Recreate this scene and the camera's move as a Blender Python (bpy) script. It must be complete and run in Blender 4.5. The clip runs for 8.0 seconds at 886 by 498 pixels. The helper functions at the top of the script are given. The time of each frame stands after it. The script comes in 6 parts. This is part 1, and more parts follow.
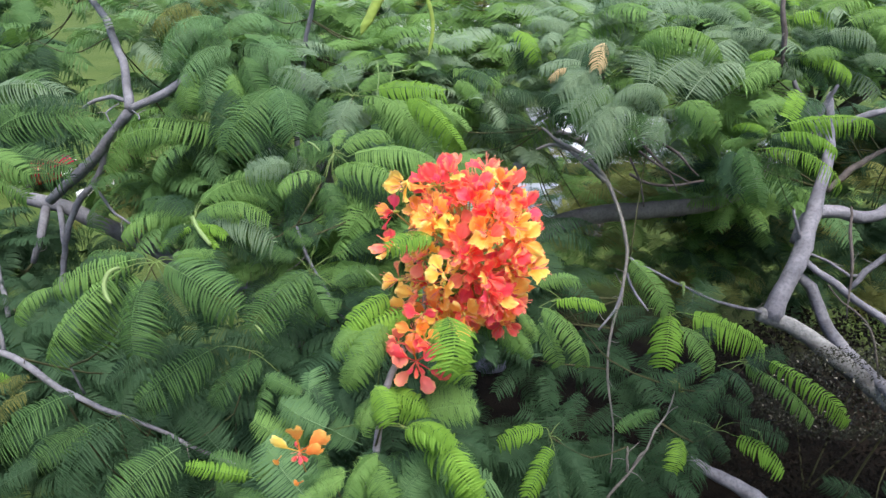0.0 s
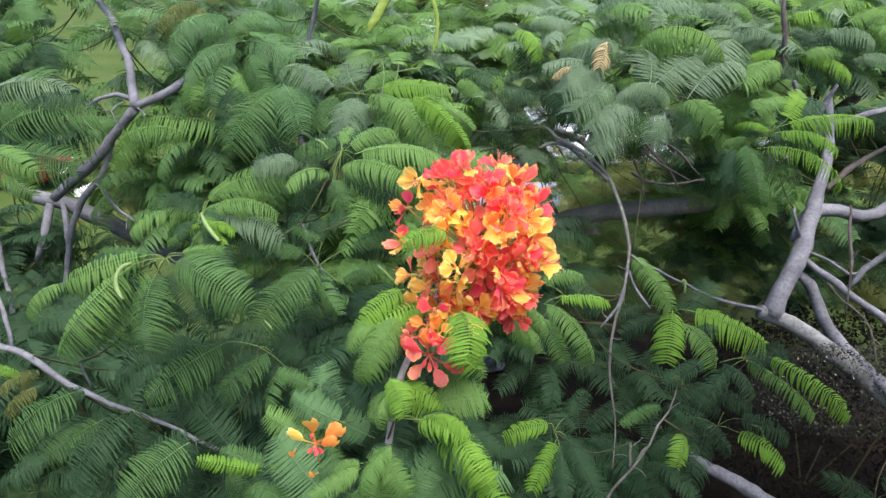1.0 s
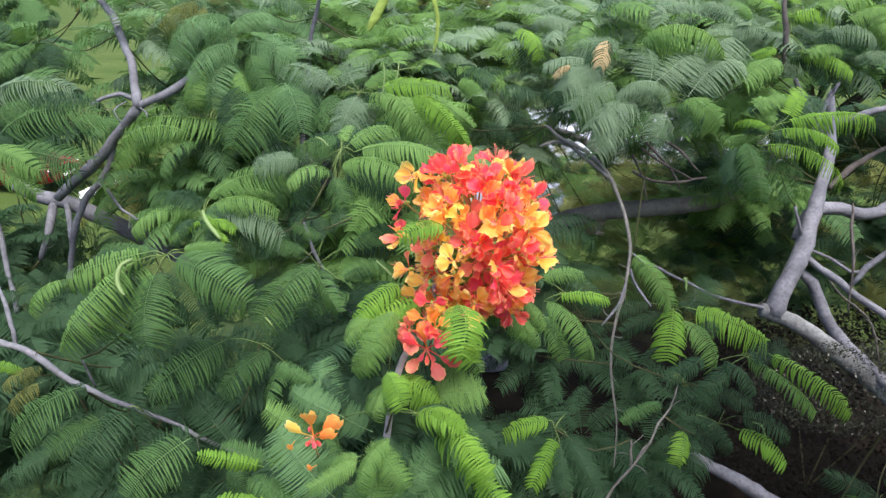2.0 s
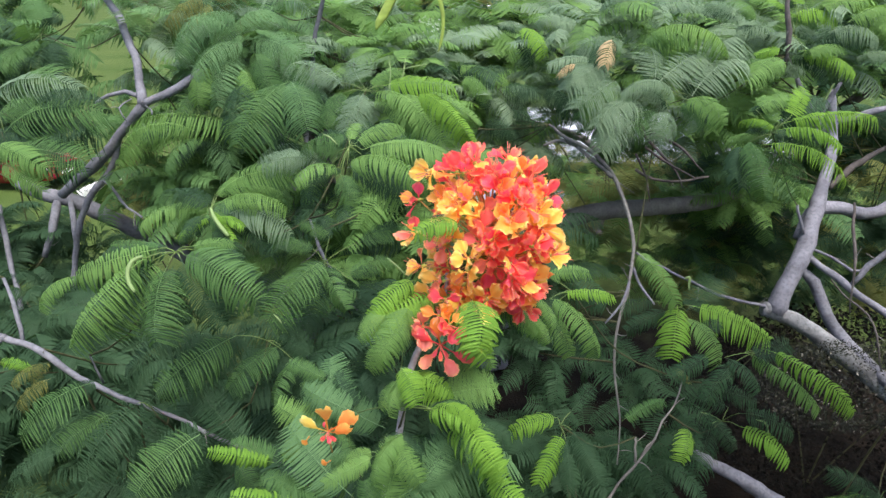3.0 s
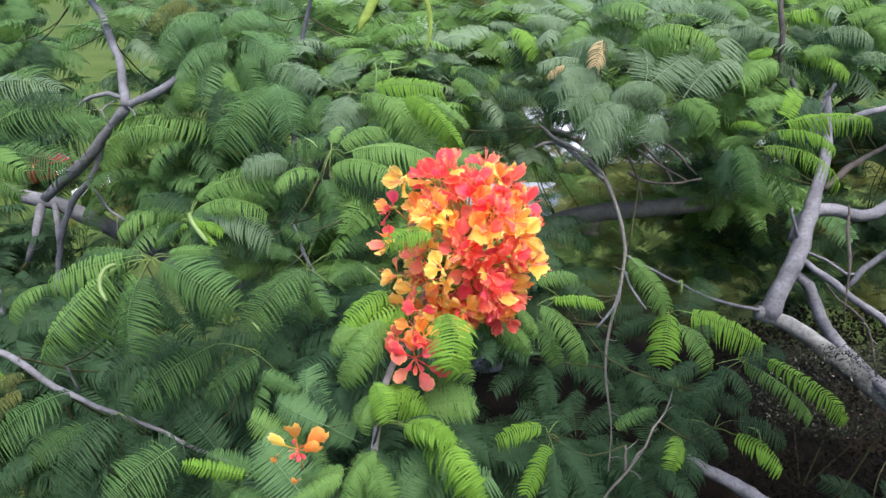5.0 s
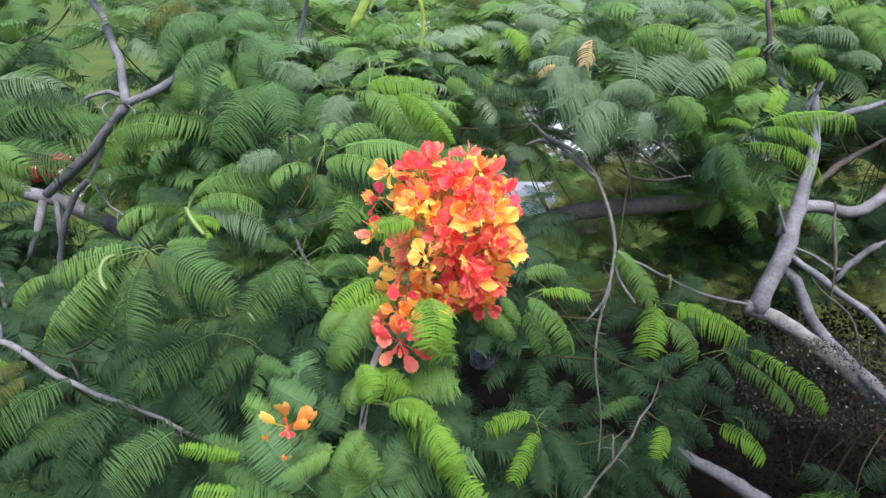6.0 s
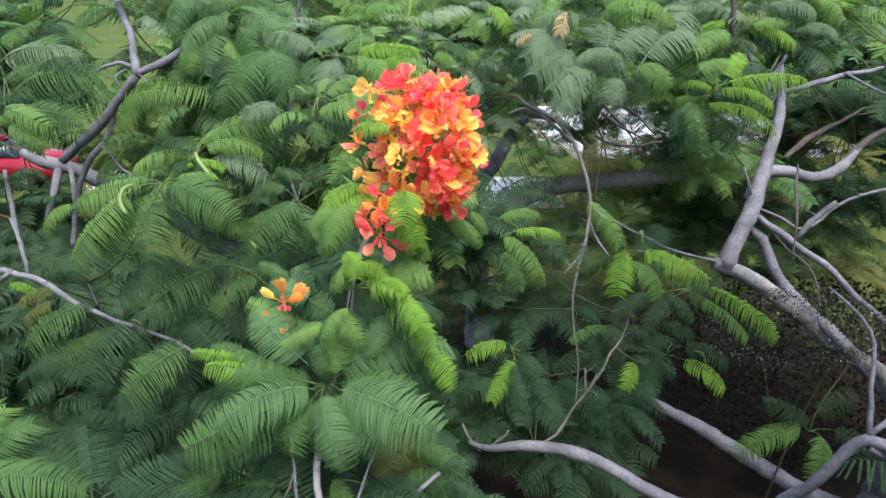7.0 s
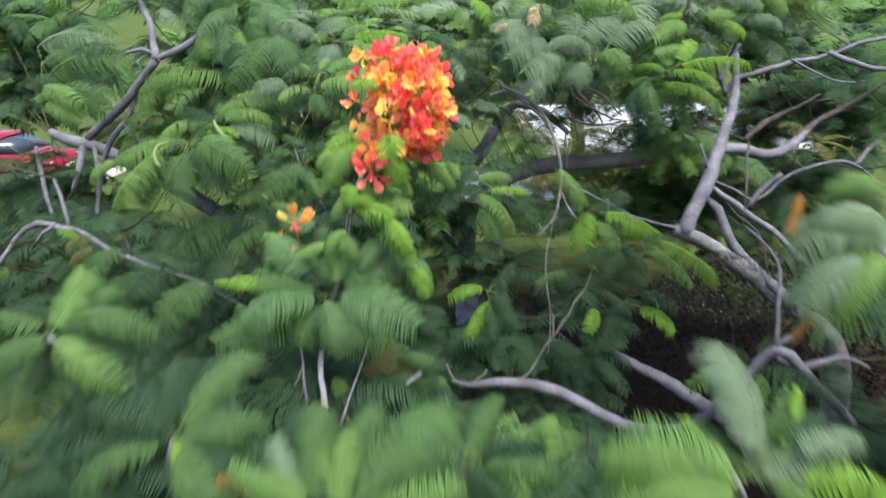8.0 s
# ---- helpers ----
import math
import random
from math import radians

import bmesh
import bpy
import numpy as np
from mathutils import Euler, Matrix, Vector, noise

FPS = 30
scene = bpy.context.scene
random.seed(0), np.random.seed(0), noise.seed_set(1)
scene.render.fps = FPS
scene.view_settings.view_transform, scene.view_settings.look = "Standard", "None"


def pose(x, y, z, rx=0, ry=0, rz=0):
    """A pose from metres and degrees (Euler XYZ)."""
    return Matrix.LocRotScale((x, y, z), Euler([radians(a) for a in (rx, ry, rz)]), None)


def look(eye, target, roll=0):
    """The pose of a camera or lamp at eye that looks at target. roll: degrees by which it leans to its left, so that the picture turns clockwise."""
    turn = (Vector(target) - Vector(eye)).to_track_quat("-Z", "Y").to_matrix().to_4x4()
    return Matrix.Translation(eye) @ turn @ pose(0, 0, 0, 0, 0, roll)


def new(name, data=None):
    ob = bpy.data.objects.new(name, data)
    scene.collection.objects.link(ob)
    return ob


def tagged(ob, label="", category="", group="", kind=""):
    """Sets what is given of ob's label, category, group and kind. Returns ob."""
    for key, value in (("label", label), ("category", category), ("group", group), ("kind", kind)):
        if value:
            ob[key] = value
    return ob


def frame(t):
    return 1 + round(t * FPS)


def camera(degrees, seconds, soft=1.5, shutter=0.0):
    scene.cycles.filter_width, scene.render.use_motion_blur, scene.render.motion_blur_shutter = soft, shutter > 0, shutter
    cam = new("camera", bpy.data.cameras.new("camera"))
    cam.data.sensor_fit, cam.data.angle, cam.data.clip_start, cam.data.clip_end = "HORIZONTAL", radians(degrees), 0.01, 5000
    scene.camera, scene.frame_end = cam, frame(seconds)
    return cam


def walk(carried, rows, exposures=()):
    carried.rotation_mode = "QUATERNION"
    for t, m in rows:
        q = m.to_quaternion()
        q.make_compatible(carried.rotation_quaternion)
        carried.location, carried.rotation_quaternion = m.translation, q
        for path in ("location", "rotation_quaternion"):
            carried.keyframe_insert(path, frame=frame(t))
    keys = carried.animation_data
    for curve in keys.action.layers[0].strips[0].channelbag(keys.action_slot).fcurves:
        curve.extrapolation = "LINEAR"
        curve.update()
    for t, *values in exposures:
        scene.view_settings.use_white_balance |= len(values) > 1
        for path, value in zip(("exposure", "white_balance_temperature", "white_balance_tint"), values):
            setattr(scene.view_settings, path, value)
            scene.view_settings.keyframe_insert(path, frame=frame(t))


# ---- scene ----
# Camera and its way: a small drone that hovers, then drifts back from the blossom.
cam = camera(72.0, 8.0, soft=1.5, shutter=0.75)
PATH = [
    (0.0, 0.050, 0.030, 6.000, 66.06, 0.20, 0.27),
    (0.5, 0.009, 0.021, 6.003, 66.02, 0.16, 0.16),
    (1.0, 0.000, 0.000, 6.000, 66.00, 0.00, 0.00),
    (1.5, 0.030, -0.009, 5.986, 66.18, 0.30, 0.37),
    (3.0, -0.029, -0.033, 5.982, 66.07, 0.03, 0.12),
    (3.5, -0.047, -0.015, 5.985, 66.11, 0.03, 0.21),
    (4.0, -0.037, -0.007, 5.984, 66.00, 0.09, 0.09),
    (4.5, 0.004, 0.042, 5.983, 66.02, 0.05, -0.02),
    (6.0, 0.096, -0.058, 5.988, 66.03, 0.07, 0.06),
    (6.5, 0.129, -0.343, 5.888, 66.34, 0.33, -0.10),
    (7.0, 0.197, -0.514, 5.792, 66.53, 0.39, 0.01),
    (7.5, 0.264, -0.627, 5.866, 66.30, 0.47, 0.14),
    (8.0, 0.279, -1.158, 5.732, 66.73, 0.42, -0.35),
]
walk(cam, [(t, pose(x, y, z, rx, ry, rz)) for t, x, y, z, rx, ry, rz in PATH], [(0.0, 1.88), (6.0, 1.88), (8.0, 1.96)])

# ---- light: bright overcast afternoon ----
world = bpy.data.worlds.new("overcast_sky")
scene.world = world
world.use_nodes = True
sky = world.node_tree.nodes.new("ShaderNodeTexSky")
sky.sky_type = "NISHITA"
sky.sun_disc = False
sky.sun_elevation = radians(68)
sky.sun_rotation = radians(155)
sky.dust_density = 4.0
background = world.node_tree.nodes["Background"]
background.inputs["Strength"].default_value = 0.107
world.node_tree.links.new(sky.outputs[0], background.inputs[0])
sun = new("sun", bpy.data.lights.new("sun", "SUN"))
sun.data.energy = 1.5
sun.data.angle = radians(35)
sun.data.color = (1.0, 0.95, 0.84)
sun.matrix_world = look((0, 0, 60), (-10, 22, 0))


# ---- materials ----
def nodes_of(name):
    m = bpy.data.materials.new(name)
    m.use_nodes = True
    t = m.node_tree
    return m, t, t.nodes["Principled BSDF"], t.nodes["Material Output"]


def math_node(t, op, a, b):
    n = t.nodes.new("ShaderNodeMath")
    n.operation = op
    for i, v in enumerate((a, b)):
        if isinstance(v, (int, float)):
            n.inputs[i].default_value = v
        else:
            t.links.new(v, n.inputs[i])
    return n.outputs[0]


def mixed(t, fac, a, b, blend="MIX"):
    n = t.nodes.new("ShaderNodeMix")
    n.data_type = "RGBA"
    n.blend_type = blend
    for sock, v in ((n.inputs[0], fac), (n.inputs[6], a), (n.inputs[7], b)):
        if isinstance(v, (int, float)):
            sock.default_value = v
        elif isinstance(v, tuple):
            sock.default_value = (*v, 1)
        else:
            t.links.new(v, sock)
    return n.outputs[2]


def noise_of(t, scale, detail=3, coords="Object"):
    c = t.nodes.new("ShaderNodeTexCoord")
    n = t.nodes.new("ShaderNodeTexNoise")
    n.inputs["Scale"].default_value = scale
    n.inputs["Detail"].default_value = detail
    t.links.new(c.outputs[coords], n.inputs["Vector"])
    return n.outputs["Fac"]


def ramp(t, fac, lo, hi):
    n = t.nodes.new("ShaderNodeMapRange")
    n.inputs[1].default_value, n.inputs[2].default_value = lo, hi
    t.links.new(fac, n.inputs[0])
    return n.outputs[0]


def bumped(t, shader, height, strength, distance):
    b = t.nodes.new("ShaderNodeBump")
    b.inputs["Strength"].default_value, b.inputs["Distance"].default_value = strength, distance
    t.links.new(height, b.inputs["Height"])
    t.links.new(b.outputs[0], shader.inputs["Normal"])


def leaf_material(name, dark, light, through_light, rough=0.65):
    """A feathery leaf: rows of tiny leaflets, tone varying from leaf to leaf and pinna to pinna, light shining through."""
    dark, light, through_light = [(c[0] * 1.07, c[1] * 0.99, c[2] * 0.97) for c in (dark, light, through_light)]
    m, t, p, out = nodes_of(name)
    info, geo = t.nodes.new("ShaderNodeObjectInfo"), t.nodes.new("ShaderNodeNewGeometry")
    where = t.nodes.new("ShaderNodeTexNoise")
    where.inputs["Scale"].default_value = 2.2
    t.links.new(geo.outputs["Position"], where.inputs["Vector"])
    tone = math_node(t, "ADD", math_node(t, "MULTIPLY", ramp(t, where.outputs["Fac"], 0.3, 0.7), 0.45),
                     math_node(t, "ADD", math_node(t, "MULTIPLY", info.outputs["Random"], 0.35), math_node(t, "MULTIPLY", geo.outputs["Random Per Island"], 0.3)))
    col = mixed(t, tone, dark, light)
    uv = t.nodes.new("ShaderNodeUVMap")
    sep = t.nodes.new("ShaderNodeSeparateXYZ")
    t.links.new(uv.outputs[0], sep.inputs[0])
    rows = math_node(t, "FRACT", math_node(t, "MULTIPLY", sep.outputs[0], 15.0), 0.0)
    gap = ramp(t, rows, 0.0, 0.3)
    col = mixed(t, math_node(t, "MULTIPLY", math_node(t, "SUBTRACT", 1.0, gap), 0.35), col, tuple(c * 0.45 for c in dark))
    rib = ramp(t, math_node(t, "ABSOLUTE", math_node(t, "SUBTRACT", sep.outputs[1], 0.5), 0.0), 0.16, 0.04)
    col = mixed(t, math_node(t, "MULTIPLY", rib, 0.45), col, tuple(1.25 * c + 0.006 for c in light))
    col = mixed(t, math_node(t, "GREATER_THAN", sep.outputs[0], 1.5), col, tuple(1.3 * c + 0.02 for c in light))
    t.links.new(col, p.inputs["Base Color"])
    p.inputs["Roughness"].default_value = rough
    p.inputs["Specular IOR Level"].default_value = 0.16
    trans = t.nodes.new("ShaderNodeBsdfTranslucent")
    t.links.new(mixed(t, tone, tuple(c * 0.7 for c in through_light), through_light), trans.inputs["Color"])
    mix = t.nodes.new("ShaderNodeMixShader")
    mix.inputs[0].default_value = 0.38
    t.links.new(p.outputs[0], mix.inputs[1])
    t.links.new(trans.outputs[0], mix.inputs[2])
    t.links.new(mix.outputs[0], out.inputs[0])
    return m


TONES = {
    "y": leaf_material("young_leaf_lime", (0.0836, 0.207, 0.0299), (0.163, 0.334, 0.0528), (0.202, 0.378, 0.0352)),
    "g": leaf_material("leaf_mid_green", (0.0668, 0.164, 0.0464), (0.146, 0.281, 0.0863), (0.135, 0.283, 0.0427)),
    "h": leaf_material("leaf_forest_green", (0.0403, 0.109, 0.0376), (0.0878, 0.186, 0.0672), (0.0806, 0.179, 0.0323)),
    # mature green, also the shaded version used for inner and lower foliage
    "m": leaf_material("leaf_mature_shaded_green", (0.0184, 0.0512, 0.0288), (0.04, 0.092, 0.0472), (0.0328, 0.088, 0.024)),
    # pale grey-green with the sky's sheen on top-lit leaves mixed in
    "b": leaf_material("leaf_sky_sheen_grey_green", (0.0935, 0.169, 0.107), (0.18, 0.28, 0.188), (0.12, 0.237, 0.0684), 0.55),
    "c": leaf_material("leaf_cool_green", (0.06, 0.145, 0.063), (0.12, 0.24, 0.112), (0.1, 0.235, 0.056)),
    "o": leaf_material("leaf_olive", (0.088, 0.116, 0.032), (0.168, 0.2, 0.068), (0.16, 0.176, 0.032)),
    "d": leaf_material("leaf_dry_tan", (0.36, 0.29, 0.15), (0.54, 0.47, 0.29), (0.4, 0.31, 0.14)),
    "e": leaf_material("leaf_dead_orange", (0.21, 0.0864, 0.0168), (0.299, 0.15, 0.0384), (0.239, 0.115, 0.0224)),
}


def bark_material(name, base, lichen, dark):
    m, t, p, out = nodes_of(name)
    coarse, fine = noise_of(t, 6, 5), noise_of(t, 45, 5)
    col = mixed(t, ramp(t, coarse, 0.35, 0.65), base, lichen)
    col = mixed(t, math_node(t, "MULTIPLY", ramp(t, fine, 0.45, 0.8), 0.7), col, dark)
    wave = t.nodes.new("ShaderNodeTexNoise")
    wave.inputs["Scale"].default_value = 14
    wave.inputs["Distortion"].default_value = 1.5
    t.links.new(col, p.inputs["Base Color"])
    p.inputs["Roughness"].default_value = 0.85
    p.inputs["Specular IOR Level"].default_value = 0.25
    bumped(t, p, math_node(t, "ADD", fine, wave.outputs["Fac"]), 0.5, 0.012)
    return m


BARK = bark_material("grey_smooth_bark", (0.101, 0.103, 0.132), (0.188, 0.191, 0.238), (0.055, 0.054, 0.064))
BARK_LIGHT = bark_material("light_grey_bark", (0.098, 0.101, 0.124), (0.179, 0.184, 0.221), (0.055, 0.055, 0.064))
BARK_MOSSY = bark_material("pale_lichened_bark", (0.070, 0.071, 0.081), (0.234, 0.242, 0.264), (0.035, 0.037, 0.034))
BARK_DARK = bark_material("dead_and_shaded_brown_bark", (0.056, 0.048, 0.05), (0.098, 0.088, 0.09), (0.025, 0.021, 0.02))
BARK_PALE = bark_material("pale_thin_branch_bark", (0.124, 0.120, 0.123), (0.192, 0.185, 0.184), (0.067, 0.063, 0.062))
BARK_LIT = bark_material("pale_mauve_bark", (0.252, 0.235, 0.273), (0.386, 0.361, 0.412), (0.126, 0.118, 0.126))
TWIG = bark_material("green_brown_twig", (0.042, 0.0512, 0.021), (0.0722, 0.0722, 0.0361), (0.0302, 0.0269, 0.0185))


def petal_material(name, heart, edge, margin):
    m, t, p, out = nodes_of(name)
    uv = t.nodes.new("ShaderNodeUVMap")
    sep = t.nodes.new("ShaderNodeSeparateXYZ")
    t.links.new(uv.outputs[0], sep.inputs[0])
    veins = noise_of(t, 60, 3)
    col = mixed(t, math_node(t, "MULTIPLY", ramp(t, math_node(t, "ADD", sep.outputs[0], math_node(t, "MULTIPLY", veins, 0.5)), 0.6, 1.3), 1.0), heart, edge)
    rim = ramp(t, math_node(t, "ABSOLUTE", math_node(t, "SUBTRACT", sep.outputs[1], 0.5), 0.0), 0.34, 0.5)
    end = ramp(t, sep.outputs[0], 0.84, 1.0)
    frill = math_node(t, "MULTIPLY", math_node(t, "MAXIMUM", rim, end), ramp(t, veins, 0.35, 0.6))
    col = mixed(t, math_node(t, "MULTIPLY", frill, 0.85), col, margin)
    info = t.nodes.new("ShaderNodeObjectInfo")
    h = t.nodes.new("ShaderNodeHueSaturation")
    t.links.new(col, h.inputs["Color"])
    t.links.new(math_node(t, "ADD", 0.488, math_node(t, "MULTIPLY", info.outputs["Random"], 0.024)), h.inputs["Hue"])
    t.links.new(h.outputs[0], p.inputs["Base Color"])
    p.inputs["Roughness"].default_value = 0.55
    p.inputs["Specular IOR Level"].default_value = 0.25
    bumped(t, p, veins, 0.3, 0.004)
    trans = t.nodes.new("ShaderNodeBsdfTranslucent")
    t.links.new(h.outputs[0], trans.inputs["Color"])
    mix = t.nodes.new("ShaderNodeMixShader")
    mix.inputs[0].default_value = 0.6
    t.links.new(p.outputs[0], mix.inputs[1])
    t.links.new(trans.outputs[0], mix.inputs[2])
    t.links.new(mix.outputs[0], out.inputs[0])
    return m


PETALS = {
    "red": petal_material("petal_scarlet", (0.95, 0.07, 0.1), (0.97, 0.155, 0.205), (1.0, 0.4, 0.16)),
    "coral": petal_material("petal_coral", (0.97, 0.185, 0.16), (1.0, 0.34, 0.3), (1.0, 0.55, 0.22)),
    "orange": petal_material("petal_orange", (1.0, 0.28, 0.06), (1.0, 0.48, 0.12), (1.0, 0.7, 0.2)),
    "amber": petal_material("petal_amber", (1.0, 0.56, 0.09), (1.0, 0.74, 0.2), (1.0, 0.86, 0.4)),
}


def plain(name, col, rough=0.6, metal=0.0, grain=0.12, scale=8.0, gloss=0.5):
    m, t, p, out = nodes_of(name)
    f = noise_of(t, scale, 5)
    t.links.new(mixed(t, ramp(t, f, 0.3, 0.7), tuple(c * (1 - grain) for c in col), tuple(min(1, c * (1 + grain)) for c in col)), p.inputs["Base Color"])
    p.inputs["Roughness"].default_value, p.inputs["Metallic"].default_value = rough, metal
    p.inputs["Specular IOR Level"].default_value = gloss
    return m


STAMEN = plain("stamen_crimson", (0.72, 0.2, 0.16), 0.5)
PETIOLE = plain("leaf_stalk_yellow_green", (0.1, 0.16, 0.04), 0.6)
POD = plain("seed_pod_lime", (0.2, 0.28, 0.05), 0.5, 0.0, 0.2, 30)
CURL = plain("curled_shoot_pale", (0.13, 0.2, 0.07), 0.7)
STALK = plain("flower_stalk_reddish_green", (0.45, 0.24, 0.07), 0.6)
CALYX = plain("calyx_green", (0.28, 0.34, 0.06), 0.6)
CAR_RED = plain("car_paint_crimson", (0.2, 0.004, 0.016), 0.16, 0.0, 0.05)
TYRE = plain("tyre_rubber", (0.02, 0.02, 0.02), 0.85)
CHROME = plain("wheel_metal", (0.6, 0.6, 0.62), 0.3, 0.9)
CAR_GLASS = plain("dark_car_glass", (0.03, 0.045, 0.06), 0.06)
LAMP_GLASS = plain("lamp_glass", (0.8, 0.8, 0.82), 0.15)
CONCRETE = plain("pale_concrete", (0.34, 0.37, 0.42), 0.75, 0.0, 0.12, 2.0)
WHITE_WALL = plain("white_plaster", (0.78, 0.79, 0.8), 0.85, 0.0, 0.06, 1.5)
ROOF = plain("grey_roof_sheet", (0.5, 0.52, 0.55), 0.5, 0.0, 0.1, 2.0)
FRAME = plain("window_frame_grey", (0.3, 0.31, 0.33), 0.5)


def ground_material():
    """Mown lawn, worn to leaf litter under the trees near the origin; the litter's near black holds their shade."""
    m, t, p, out = nodes_of("lawn_and_shaded_litter")
    big, mid, fine = noise_of(t, 0.25, 4), noise_of(t, 2.5, 5), noise_of(t, 30, 4)
    grass = mixed(t, ramp(t, big, 0.35, 0.65), (0.0476, 0.0788, 0.0195), (0.0788, 0.107, 0.0335))
    grass = mixed(t, ramp(t, fine, 0.45, 0.7), grass, (0.0281, 0.0562, 0.0109))
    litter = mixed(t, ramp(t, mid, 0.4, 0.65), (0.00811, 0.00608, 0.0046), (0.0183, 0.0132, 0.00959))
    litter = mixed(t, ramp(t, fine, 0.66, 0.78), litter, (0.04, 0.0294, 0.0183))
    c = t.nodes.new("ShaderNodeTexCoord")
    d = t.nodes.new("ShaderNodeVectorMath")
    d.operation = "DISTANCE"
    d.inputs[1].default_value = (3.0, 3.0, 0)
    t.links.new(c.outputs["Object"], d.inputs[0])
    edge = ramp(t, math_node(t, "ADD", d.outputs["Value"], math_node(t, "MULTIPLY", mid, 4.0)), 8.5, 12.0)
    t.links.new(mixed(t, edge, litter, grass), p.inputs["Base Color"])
    p.inputs["Roughness"].default_value = 0.95
    p.inputs["Specular IOR Level"].default_value = 0.08
    bumped(t, p, math_node(t, "ADD", fine, mid), 0.6, 0.06)
    return m


GROUND = ground_material()

# ---- shared builders ----
rng = random.Random(11)


def mesh_of(name, verts, faces, material, uvs=None, smooth=False):
    me = bpy.data.meshes.new(name)
    me.from_pydata([tuple(v) for v in verts], [], [tuple(f) for f in faces])
    if uvs is not None:
        layer = me.uv_layers.new(name="UVMap")
        layer.data.foreach_set("uv", np.asarray(uvs, dtype=np.float32).ravel())
    if smooth:
        me.polygons.foreach_set("use_smooth", [True] * len(me.polygons))
    me.materials.append(material)
    me.update()
    return me


def child(name, me, parent, label="", kind=""):
    ob = new(name, me)
    ob.parent = parent
    return tagged(ob, label=label, kind=kind)


def part(name, bm, material, parent, label="", smooth=False):
    me = bpy.data.meshes.new(name)
    bm.to_mesh(me)
    bm.free()
    me.materials.append(material)
    if smooth:
        me.polygons.foreach_set("use_smooth", [True] * len(me.polygons))
    return child(name, me, parent, label)


def box(sx, sy, sz, x=0, y=0, z=0, bevel=0.0):
    bm = bmesh.new()
    bmesh.ops.create_cube(bm, size=1, matrix=Matrix.Translation((x, y, z)) @ Matrix.Diagonal((sx, sy, sz, 1)))
    if bevel:
        bmesh.ops.bevel(bm, geom=bm.edges[:], offset=bevel, segments=2, affect="EDGES")
    return bm


def thing(name, label, category, at=(0, 0, 0), group="", kind=""):
    ob = new(name)
    ob.location = at
    ob.empty_display_size = 0.2
    return tagged(ob, label=label, category=category, group=group, kind=kind)


def spline(points, step):
    """Points and radii along a smooth line through (x, y, z, r) control points."""
    p = [np.array(q, float) for q in points]
    p = [2 * p[0] - p[1], *p, 2 * p[-1] - p[-2]]
    out = []
    for i in range(1, len(p) - 2):
        a, b, c, d = p[i - 1:i + 3]
        n = max(2, int(np.linalg.norm((c - b)[:3]) / step))
        for k in range(n):
            s = k / n
            q = 0.5 * (2 * b + (c - a) * s + (2 * a - 5 * b + 4 * c - d) * s * s + (3 * b - a - 3 * c + d) * s ** 3)
            q[3] = max(q[3], 0.6 * min(b[3], c[3]))
            out.append(q)
    out.append(p[-2])
    return out


def tube(line, sides=10, knots=0.0, seed=0):
    """Vertices and faces of a tube along points with radii; knots makes it lumpy."""
    verts, faces = [], []
    side = None
    for i, q in enumerate(line):
        a, b = line[max(0, i - 1)][:3], line[min(len(line) - 1, i + 1)][:3]
        way = (b - a) / (np.linalg.norm(b - a) + 1e-9)
        if side is None:
            side = np.cross(way, (0.3, 0.2, 0.9))
        side = side - way * np.dot(side, way)
        side /= np.linalg.norm(side) + 1e-9
        other = np.cross(way, side)
        for k in range(sides):
            ang = 2 * math.pi * k / sides
            spot = side * math.cos(ang) + other * math.sin(ang)
            r = q[3]
            if knots:
                place = Vector(q[:3] + spot * r)
                r *= 1 + knots * noise.noise(place * 9 + Vector((seed, 0, 0))) + 0.5 * knots * noise.noise(place * 30)
            verts.append(q[:3] + spot * r)
        if i:
            o = (i - 1) * sides
            faces += [(o + k, o + (k + 1) % sides, o + sides + (k + 1) % sides, o + sides + k) for k in range(sides)]
    faces.append(tuple(range(sides))[::-1])
    faces.append(tuple(len(verts) - sides + k for k in range(sides)))
    return verts, faces


